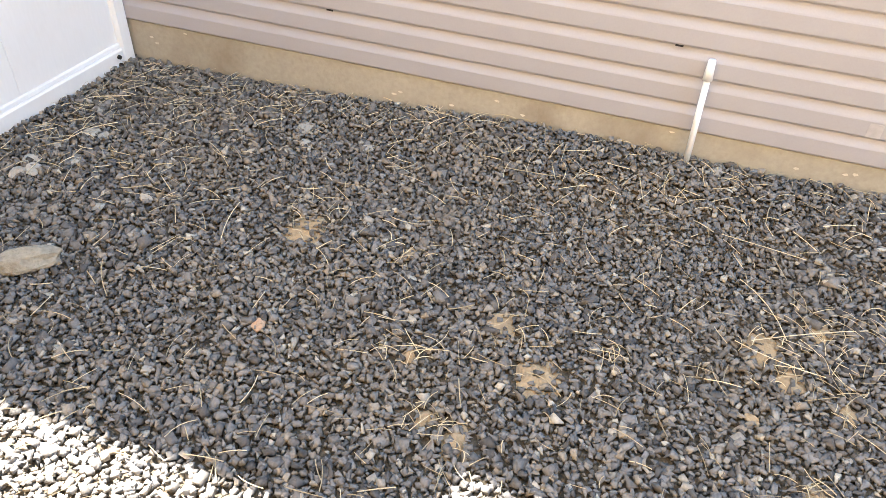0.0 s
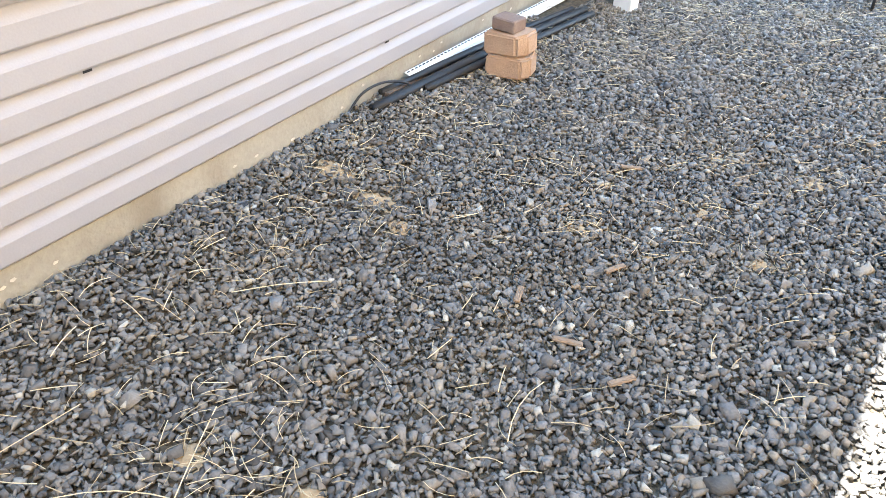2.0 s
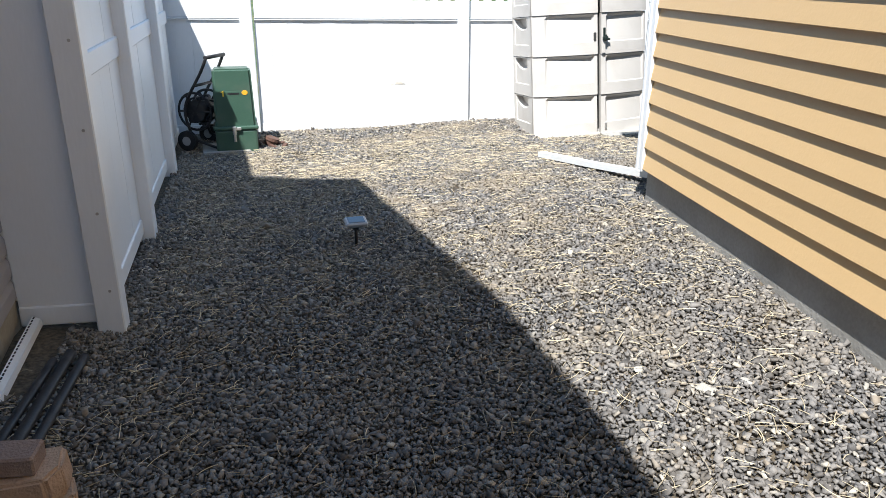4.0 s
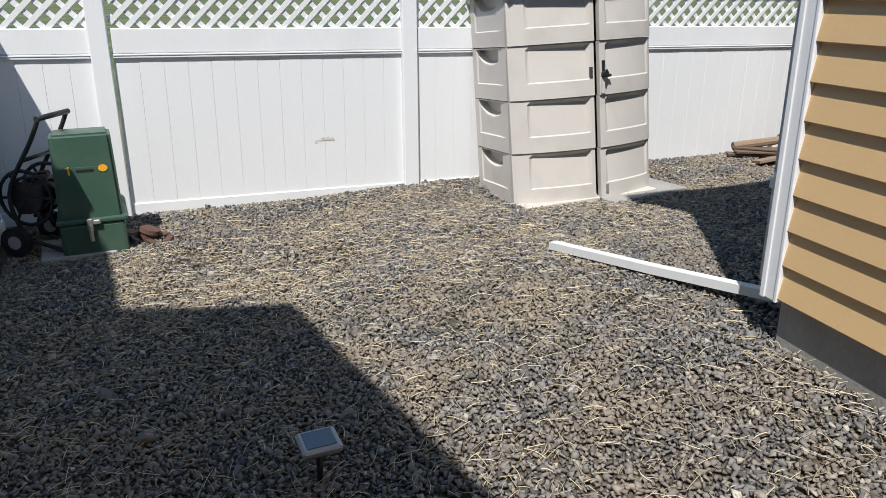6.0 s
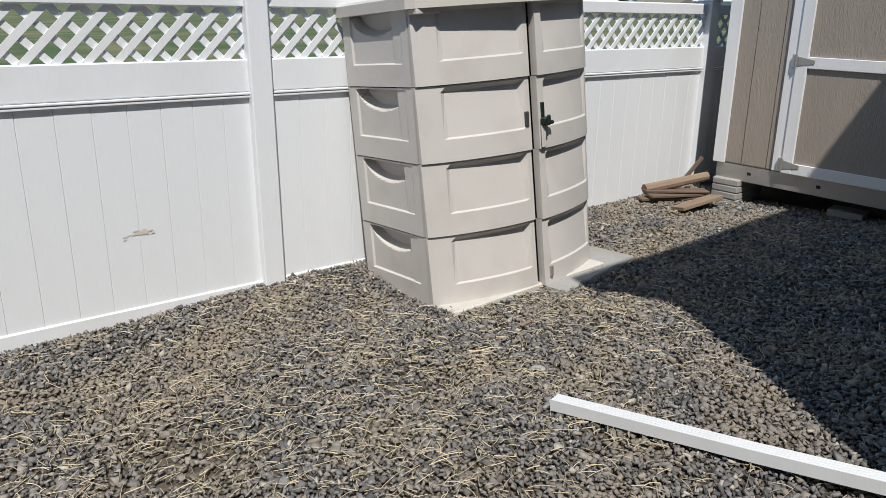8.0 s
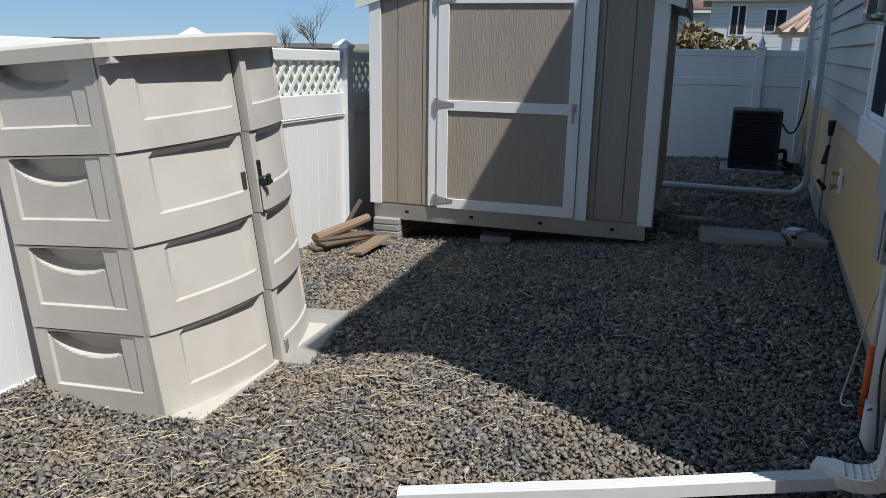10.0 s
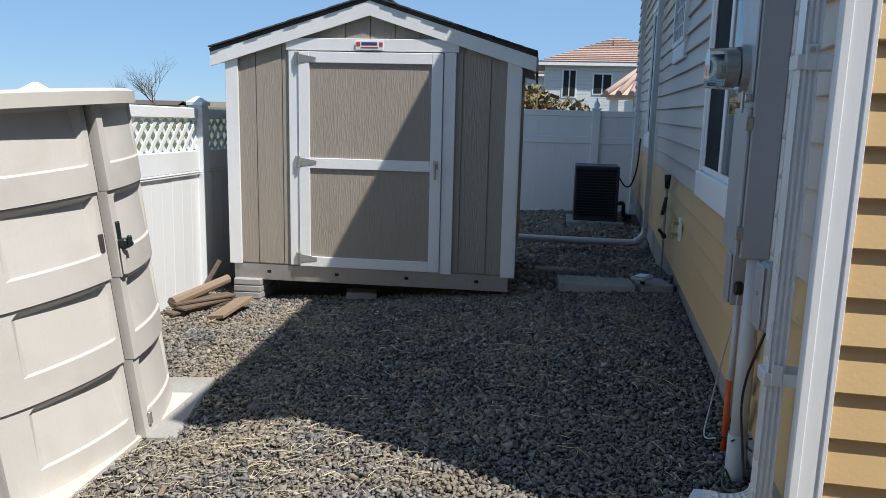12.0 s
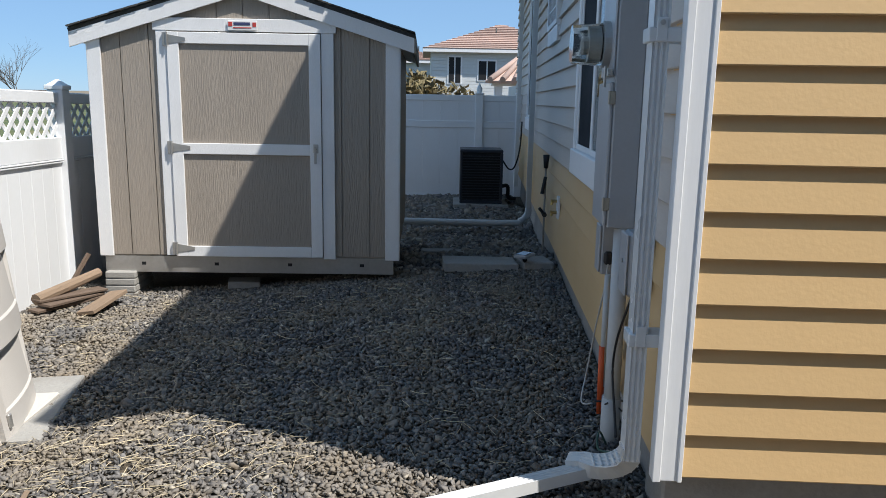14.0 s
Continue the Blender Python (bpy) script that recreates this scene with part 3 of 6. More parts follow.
part("roof", bm, M_ROOF, mauve)
roof_prism("porch_roof", [(3.0, 0.30, 4.3), (13.5, 0.30, 4.3), (13.5, -6.4, 4.3), (3.0, -6.4, 4.3)], [(3.0, -3.0, 5.9), (13.5, -3.0, 5.9)], mauve, M_ROOF)
boxed("soffit", (-4.3, 0.03, 4.70), (3.0, 0.26, 4.73), M_TRIM, mauve, 0)
boxed("rear_wing", (-12.0, -7.0, -0.3), (-4.45, -1.05, 4.7), M_MAUVE, mauve, 0)
roof_prism("wing_roof", [(-13.0, -0.66, 4.8), (-4.2, -0.60, 4.8), (-4.2, -7.4, 4.8), (-13.0, -7.4, 4.8)], [(-13.0, -4.0, 6.8), (-4.2, -4.0, 6.8)], mauve, M_ROOF)
for dz in (0.0, 0.03):
    tube("wall_cable", [(0.6, 0.032, 0.99 + dz), (-0.6, 0.036, 0.955 + dz * 0.5), (-1.6, 0.032, 0.965 + dz), (-2.6, 0.036, 0.955 + dz * 0.3), (-3.5, 0.032, 0.975 + dz), (-4.4, 0.036, 0.975 + dz * 0.4)], 0.006, M_BLACK, mauve, label="black cable sagging along the siding")

# tan house: the sunny long wall, and the shaded wall with the meter round its corner
TW = along((0.468, 11.28), (0.075, 1.0))             # local x runs to the corner at 0
tan = thing("tan_house", TW, "tan lap-sided house with white corner trim on grey concrete", "house")
tan_wall = boxed("wall", (-14.0, -0.3, 0.474), (-0.06, -0.002, 4.6), M_TAN, tan, 0)
boxed("foundation", (-14.0, -0.28, -0.4), (-0.06, -0.03, 0.474), M_CONC_GREY, tan, 0.01, "grey concrete foundation")
lap_boards(tan_wall, M_TAN, -14.0, -0.105, 0.478, 4.6, 0.148, 0.027)
bm = bmesh.new()
box(bm, (-0.105, -0.02, 0.462), (-0.008, 0.028, 4.6), 0.004)
box(bm, (-0.034, 0.028, 0.462), (-0.008, 0.036, 4.6), 0.002)
box(bm, (-0.105, 0.028, 0.462), (-0.09, 0.034, 4.6), 0.002)
part("corner_trim", bm, M_VINYL, tan, "white corner board")
SW = along((0.47, 11.215), (1.0, -0.075))            # local x runs away from the corner
wins = [(1.50, 2.80, 1.39, 3.05), (7.85, 8.65, 1.49, 3.1)]
side = thing("meter_wall", SW, "shaded side wall of the tan house with beige upper and tan lower siding", "house wall", kind="structure")
bm = bmesh.new()
xs = [0.03, wins[0][0], wins[0][1], wins[1][0], wins[1][1], 13.0]
for i in range(5):
    if i % 2 == 0:
        box(bm, (xs[i], -0.25, 0.474), (xs[i + 1], -0.002, 4.6))
    else:
        w = wins[i // 2]
        box(bm, (xs[i], -0.25, 0.474), (xs[i + 1], -0.002, w[2]))
        box(bm, (xs[i], -0.25, w[3]), (xs[i + 1], -0.002, 4.6))
side_wall = part("wall", bm, M_BEIGE, side)
boxed("foundation", (0.05, -0.24, -0.4), (13.0, -0.03, 0.472), M_CONC_GREY, side, 0.01)
grown = [(a - 0.1, b + 0.1, c - 0.18, d + 0.1) for a, b, c, d in wins]
lap_boards(side_wall, M_TAN, 0.1, 13.0, 0.478, 1.2, 0.148, 0.028, holes=grown)
lap_boards(side_wall, M_BEIGE, 0.1, 13.0, 0.478 + 5 * 0.148, 4.6, 0.148, 0.028, holes=grown)
boxed("corner_trim", (0.019, -0.02, 0.462), (0.1, 0.032, 4.6), M_VINYL, side, 0.004)
# thin near-black sheet added behind the windows; its colour is the unlit rooms
boxed("dark_backing", (1.2, -0.30, 0.8), (9.4, -0.252, 3.6), M_DARK, side, 0)
EAVE = TW.inverted() @ along((0.08, 11.485), (1.0, 0.012))
tan_roof = roof_prism("roof", [(0, 0, 4.5), (13.4, 0, 4.5), (13.4, -9.4, 4.5), (0, -9.4, 4.5)], [(0, -4.7, 7.0), (13.4, -4.7, 7.0)], tan, M_ROOF)
tan_roof.matrix_local = EAVE
gutter = boxed("gutter", (0.02, -0.11, 4.37), (13.4, -0.004, 4.49), M_GUTTER, tan, 0.01)
gutter.matrix_local = EAVE
bm = bmesh.new()
plate(bm, [(0.0, -0.01, 4.6), (-9.0, -0.01, 4.6), (-4.4, -0.01, 6.9)], 0.2)
part("gable", bm, M_TAN, tan)


def window(x0, x1, z0, z1, mid):
    w = thing("window", SW @ Matrix.Translation((x0, 0, z0)), "white vinyl sliding window with dark glass", "window")
    W, H = x1 - x0, z1 - z0
    f = 0.075
    boxed("sill", (-f, -0.06, -f - 0.09), (W + f, 0.048, 0.0), M_TRIM, w, 0.006)
    boxed("head", (-f, -0.06, H), (W + f, 0.036, H + f), M_TRIM, w, 0.006)
    boxed("jamb", (-f, -0.06, 0.0), (0, 0.032, H), M_TRIM, w, 0.006)
    boxed("jamb", (W, -0.06, 0.0), (W + f, 0.032, H), M_TRIM, w, 0.006)
    for a, b in ((0.0, mid), (mid, W)):
        bm = bmesh.new()
        t = 0.035
        box(bm, (a, -0.02, 0), (a + t, 0.018, H), 0.004)
        box(bm, (b - t, -0.02, 0), (b, 0.018, H), 0.004)
        box(bm, (a + t, -0.02, 0), (b - t, 0.018, t), 0.004)
        box(bm, (a + t, -0.02, H - t), (b - t, 0.018, H), 0.004)
        s = part("sash", bm, M_TRIM, w)
        # far pane is opaque near-black: the glass's unlit look is put into its colour
        p = boxed("pane", (a + t, 0.004, t), (b - t, 0.008, H - t), M_DARK_PANE if a else M_GLASS, s, 0, "dark opaque pane" if a else "")
        p.visible_shadow = False


window(*wins[0], 0.62)
window(*wins[1], 0.4)


# ---- fences ----
def fence(label, group=""):
    return thing("fence", pose(0, 0, 0), label, "fence", group)


def fence_part(f, name, m, lo, hi, bevel=0.006):
    ob = boxed(name, lo, hi, M_VINYL, f, bevel)
    ob.matrix_local = m
    return ob


def lattice(f, m, x0, x1, z0, z1, single, pitch=0.098, w=0.036):
    """Two layers of crossed diagonal strips, clipped to the opening; far panels keep theirs in one mesh."""
    H = z1 - z0
    rest = []
    for dy, sgn in ((-0.004, 1), (0.005, -1)):
        s = x0 - H
        while s < x1:
            t0, t1 = max(0, (x0 - s) / H), min(1, (x1 - s) / H)
            if t1 - t0 > 0.08:
                p = [(s + t * H, z0 + t * H if sgn > 0 else z1 - t * H) for t in (t0, t1)]
                d = Vector((p[1][0] - p[0][0], p[1][1] - p[0][1])).normalized()
                nx, nz = -d.y * w / 2, d.x * w / 2
                vs = [(q[0] + k * nx, y, q[1] + k * nz) for y in (dy - 0.004, dy + 0.004) for q, k in ((p[0], 1), (p[1], 1), (p[1], -1), (p[0], -1))]
                if single:
                    ob = link_mesh("lattice_strip", vs, STRIP_FACES, M_VINYL, f)
                    ob.matrix_local = m
                else:
                    rest.append(vs)
            s += pitch * math.sqrt(2)
    if rest:
        ob = link_mesh("lattice", [v for vs in rest for v in vs], [tuple(8 * k + i for i in q) for k in range(len(rest)) for q in STRIP_FACES], M_VINYL, f)
        ob.matrix_local = m
        ob["kind"] = "stuff"


STRIP_FACES = [(0, 1, 2, 3), (7, 6, 5, 4), (0, 4, 5, 1), (1, 5, 6, 2), (2, 6, 7, 3), (3, 7, 4, 0)]


def fence_run(f, m, width, h_rail, h_top, lat, picket=0.172, mid_z=None, single=True):
    """Rails, pickets and lattice between two posts."""
    zb = 0.05
    fence_part(f, "bottom_rail", m, (0, -0.022, zb), (width, 0.022, zb + 0.10))
    if lat:
        fence_part(f, "middle_rail", m, (0, -0.026, h_rail + 0.032), (width, 0.026, h_rail + 0.205))
        fence_part(f, "rail_moulding", m, (0, -0.034, h_rail + 0.016), (width, 0.034, h_rail + 0.030), 0.004)
        fence_part(f, "rail_bead", m, (0, -0.030, h_rail), (width, 0.030, h_rail + 0.013), 0.003)
        fence_part(f, "top_rail", m, (0, -0.03, h_top - 0.09), (width, 0.03, h_top), 0.008)
        lattice(f, m, 0, width, h_rail + 0.20, h_top - 0.085, single)
        top = h_rail + 0.005
    else:
        fence_part(f, "top_rail", m, (0, -0.03, h_top - 0.10), (width, 0.03, h_top), 0.008)
        if mid_z:
            fence_part(f, "middle_rail", m, (0, -0.03, mid_z - 0.06), (width, 0.03, mid_z + 0.06), 0.008)
        top = h_top - 0.09
    n = max(1, round(width / picket))
    w = width / n
    data = None
    for i in range(n):
        if data is None:
            ob = fence_part(f, "picket", m, (0.0004, -0.011, zb + 0.09), (w - 0.0004, 0.011, top), 0.0022)
            data = ob.data
        else:
            piece("picket", data, f, m @ Matrix.Translation((i * w, 0.0007 * ((i * 7) % 3 - 1), 0)))


def fence_post(f, m, h, size=0.127, spire=False):
    s = size / 2
    sh = fence_part(f, "post", m, (-s, -s, -0.15), (s, s, h))
    bm = bmesh.new()
    box(bm, (-s - 0.012, -s - 0.012, h), (s + 0.012, s + 0.012, h + 0.035), 0.005)
    if spire:
        bmesh.ops.create_uvsphere(bm, u_segments=12, v_segments=8, radius=0.05, matrix=Matrix.Translation((0, 0, h + 0.08)) @ Matrix.Diagonal((1, 1, 1.3, 1)))
        bmesh.ops.create_cone(bm, cap_ends=True, segments=12, radius1=0.036, radius2=0.002, depth=0.09, matrix=Matrix.Translation((0, 0, h + 0.16)))
    else:
        bmesh.ops.create_cone(bm, cap_ends=True, segments=4, radius1=(s + 0.006) * 1.41, radius2=0.012, depth=0.05,
                              matrix=Matrix.Translation((0, 0, h + 0.055)) @ pose(0, 0, 0, 0, 0, 45))
    part("cap", bm, M_VINYL, sh)


FENCE_Y = 15.0
rear = fence("white vinyl privacy fence with a lattice top along the yard")
posts_x = [-4.45, -2.15, 0.15, 2.27, 4.40, 6.7, 9.0, 11.2]
FALL = -0.016
for px in posts_x:
    fence_post(rear, pose(px, FENCE_Y, FALL * px, 0, 0, 180), 1.80)
for a, b in zip(posts_x[:-1], posts_x[1:]):
    fence_run(rear, pose(b - 0.062, FENCE_Y, FALL * b, 0, 0, 180) @ pose(0, 0, 0, 0, math.degrees(math.atan(FALL)), 0), b - a - 0.124, 1.22, 1.78, True, single=-2.5 < a < 4.3)
M_MUD = material("mud smear", (0.66, 0.61, 0.53), 0.9, 0.08, 60, 20, 0.0)
rng = random.Random(17)
for k in range(46):
    u, v = rng.gauss(0, 0.036), rng.gauss(0, 0.0075)
    a, b = rng.uniform(0.006, 0.02), rng.uniform(0.002, 0.006)
    bm = bmesh.new()
    vs = [bm.verts.new((u + a * math.cos(q * 0.785) * rng.uniform(0.7, 1), 0, v + b * math.sin(q * 0.785))) for q in range(8)]
    bm.faces.new(vs)
    ob = part("mud_fleck", bm, M_MUD, rear)
    ob.matrix_local = pose(-0.565, FENCE_Y - 0.0126 - 0.00004 * k, 0.565, 0, -3, 0)
# fence along the mauve side, with a short return to the house
shade = fence("plain white vinyl privacy fence in shade beside the mauve house")
fy = [10.33, 11.75, 13.49, 14.9]
for y in fy[:3]:
    fence_post(shade, pose(-2.82 - 0.02 * (y - 10.33), y, 0.05), 1.80)
for a, b in zip(fy[:-1], fy[1:]):
    fence_run(shade, pose(-2.85 - 0.02 * (a - 10.33), a + 0.062, 0.05, 0, 0, 91.1), b - a - 0.124, 1.22, 1.78, False, 0.29, mid_z=1.25)
fence_run(shade, pose(-2.88, 10.335, 0.05, 0, 0, 176), 0.36, 1.22, 1.78, False, 0.25)
for z in (0.28, 0.67, 1.06, 1.45):
    rodded("screw", (-2.80, 10.268, z), (-2.80, 10.262, z), 0.007, M_STEEL, shade)
# gate at the start of the passage
gate = thing("gate", pose(0, 0, 0), "white vinyl gate panel across the passage end", "gate")
fence_run(gate, pose(0.42, 3.0, 0, 0, 0, 180), 3.06, 1.22, 1.9, False, 0.56)
fence_part(gate, "gate_stile", pose(0, 0, 0), (-2.69, 2.965, 0.03), (-2.61, 3.035, 1.9), 0.012)
fence_part(gate, "gate_foot", pose(0, 0, 0), (-2.61, 3.018, 0.035), (0.42, 3.04, 0.13), 0.008)
for z in (0.06, 0.10):
    rodded("bolt", (-2.57, 3.02, z), (-2.57, 3.052, z), 0.010, M_BLACK, gate)
# far fence across the side yard
far = fence("tall white vinyl fence with spire posts at the yard's end")
for y in (10.45, 11.14, 12.75):
    fence_post(far, pose(11.2, y, -0.05), 1.86, spire=(y == 11.14))
for a, b in ((10.51, 11.08), (11.20, 12.69), (12.81, 14.9)):
    fence_run(far, pose(11.2, a, -0.05, 0, 0, 90), b - a, 1.3, 1.85, False, 0.29, mid_z=1.36)


# ---- resin storage cabinet by the fence ----
def storage_cabinet():
    ax = Vector((1.27, -0.04)).normalized()
    m = Matrix.Translation((0.725, 14.17, 0.085)) @ pose(0, 0, 0, -4.5, -2.3, math.degrees(math.atan2(ax.y, ax.x))) @ Matrix.Diagonal((0.925, 1, 0.955, 1))
    c = thing("storage_cabinet", m, "tall beige resin storage cabinet with bowed double doors, latched shut", "storage cabinet")
    W, D, tiers, h = 1.33, 0.69, 4, 0.425

    def bow(x):
        return -0.17 * math.sin(math.pi * min(max(x / W, 0), 1)) ** 0.8

    # inner filler block: near-black, so the shade in the seams is its colour
    boxed("gap_core", (0.08, 0.03, 0.0), (W - 0.08, D - 0.01, tiers * h), M_GAP_SHADE, c, 0)
    boxed("back", (0.0, D - 0.03, 0.0), (W, D, tiers * h), M_RESIN, c, 0.004)
    boxed("floor_lip", (0.02, -0.19, -0.06), (W - 0.02, 0.05, 0.012), M_RESIN_LID, c, 0.008, "cream floor lip")

    def side_tier(z, x, flip):
        """One moulded storey of a side wall: a frame round a sunken panel whose top runs out in a scoop."""
        bm = bmesh.new()
        ny, nz = 61, 49
        y0, y1 = 0.012, D - 0.012
        iy0, iy1, iz0, iz1 = y0 + 0.075, y1 - 0.085, 0.13, h - 0.015
        grid = []
        for j in range(nz):
            v = j / (nz - 1) * (h - 0.006)
            row = []
            for i in range(ny):
                yy = y0 + i / (ny - 1) * (y1 - y0)
                d = 0.0
                if iy0 <= yy <= iy1 and iz0 <= v <= iz1:
                    d = 0.012
                    u = (yy - (iy0 + iy1) / 2) / ((iy1 - iy0) / 2)
                    drop = 0.125 * math.sqrt(max(0, 1 - u * u))
                    if v > iz1 - drop:
                        d = 0.014 + 0.060 * min(1.0, (v - (iz1 - drop)) / 0.025)
                xx = (x + d) if not flip else (x - d)
                xx += (0.004 if flip else -0.004) * (1 - v / h)
                row.append(bm.verts.new((xx, yy, z + v)))
            grid.append(row)
        for j in range(nz - 1):
            for i in range(ny - 1):
                q = (grid[j][i], grid[j][i + 1], grid[j + 1][i + 1], grid[j + 1][i])
                bm.faces.new(q if flip else q[::-1])
        return part("side_panel", bm, M_RESIN, c)

    def door(x0, x1, out, name):
        n = 22
        for t in range(tiers):
            z = t * h
            bm = bmesh.new()
            rows = []
            edge = 0.05
            zs = [0.0, 0.012, 0.125, 0.135, 0.145, h - 0.055, h - 0.04, h - 0.012, h - 0.004]
            for v in zs:
                row = []
                for i in range(n + 1):
                    u = i / n
                    x = x0 + u * (x1 - x0)
                    y = bow(x) + out - 0.012 * (1 - v / h)
                    inside = ((x - x0) > (0.06 if name == "door_far" else 0.13)) and ((x1 - x) > edge)
                    if inside and 0.135 <= v <= h - 0.04:
                        lean = u if name == "door" else 1 - u
                        y += 0.010 + (0.008 + 0.022 * lean) * ((v - 0.135) / (h - 0.175))
                    row.append(bm.verts.new((x, y, z + v)))
                rows.append(row)
            for j in range(len(zs) - 1):
                for i in range(n):
                    bm.faces.new((rows[j][i], rows[j][i + 1], rows[j + 1][i + 1], rows[j + 1][i]))
            # thickness of the free edges
            for col in (0, n):
                back = [bm.verts.new((r[col].co.x, r[col].co.y + 0.05 + (0.12 if (col == 0) == (name == "door") else 0), r[col].co.z)) for r in rows]
                for j in range(len(zs) - 1):
                    bm.faces.new((rows[j][col], rows[j + 1][col], back[j + 1], back[j]))
            bk = [bm.verts.new((r.co.x, r.co.y + 0.05, r.co.z)) for r in rows[-1]]
            for i in range(n):
                bm.faces.new((rows[-1][i], rows[-1][i + 1], bk[i + 1], bk[i]))
            part("door_panel", bm, M_RESIN, c)
    for t in range(tiers):
        side_tier(t * h, 0.0, False)
        side_tier(t * h, W, True)
    door(0.004, 0.70, 0.0, "door")
    door(0.73, W - 0.004, -0.035, "door_far")
    # recessed grip slots, latch and hanging padlock tab
    yc = bow(0.70)
    boxed("grip_slot", (0.655, yc - 0.014, 0.985), (0.685, yc + 0.01, 1.075), M_GAP_SHADE, c, 0.004)
    boxed("grip_slot", (0.751, yc - 0.049, 1.03), (0.777, yc - 0.03, 1.12), M_LATCH, c, 0.004, "green grip slot")
    bm = bmesh.new()
    box(bm, (0.740, yc - 0.085, 0.985), (0.795, yc - 0.04, 1.035), 0.008)
    box(bm, (0.750, yc - 0.105, 0.995), (0.770, yc - 0.085, 1.05), 0.005)
    rod(bm, (0.735, yc - 0.07, 1.01), (0.815, yc - 0.07, 1.0), 0.012)
    part("latch", bm, M_LATCH, c, "dark green turn latch")
    boxed("hasp", (0.735, yc - 0.06, 0.86), (0.770, yc - 0.052, 0.99), M_RESIN, c, 0.003, "", pose(0, 0, 0, 0, 0, 0))
    boxed("lower_latch", (0.775, yc - 0.055, 0.05), (0.800, yc - 0.04, 0.12), M_STEEL, c, 0.004)
    # lid, bowed in front like the doors, with a turned-down rim
    bm = bmesh.new()
    n = 24
    top = tiers * h
    out = [(-0.035, D + 0.02), (-0.035, -0.03)]
    out += [(x, bow(x) - 0.075 + 0.0) for x in [W * k / n for k in range(n + 1)]]
    out += [(W + 0.035, -0.03), (W + 0.035, D + 0.02)]
    lows = [bm.verts.new((x, y, top - 0.02)) for x, y in out]
    mids = [bm.verts.new((x, y, top + 0.04)) for x, y in out]
    cx, cy = W / 2, D / 2
    highs = [bm.verts.new((cx + (x - cx) * 0.97, cy + (y - cy) * 0.96, top + 0.055)) for x, y in out]
    k = len(out)
    for a, b in ((lows, mids), (mids, highs)):
        for i in range(k):
            bm.faces.new((a[i], a[(i + 1) % k], b[(i + 1) % k], b[i]))
    bm.faces.new(highs)
    bm.faces.new(lows[::-1])
    part("lid", bm, M_RESIN_LID, c, "pale lid with a turned-down rim")
    boxed("hinge_bar", (0.0, bow(0.12) - 0.02, top - 0.05), (0.16, 0.01, top - 0.02), M_RESIN, c, 0.004)


storage_cabinet()
slab = boxed("concrete_slab", (-0.42, -0.42, -0.06), (0.42, 0.42, 0.02), M_CONC_GREY, None, 0.008)
slab.matrix_world = pose(1.76, 14.29, gz(1.7, 14.1) + 0.02, 0, 0, 11)
tagged(slab, "grey concrete slab under the resin cabinet", "slab")


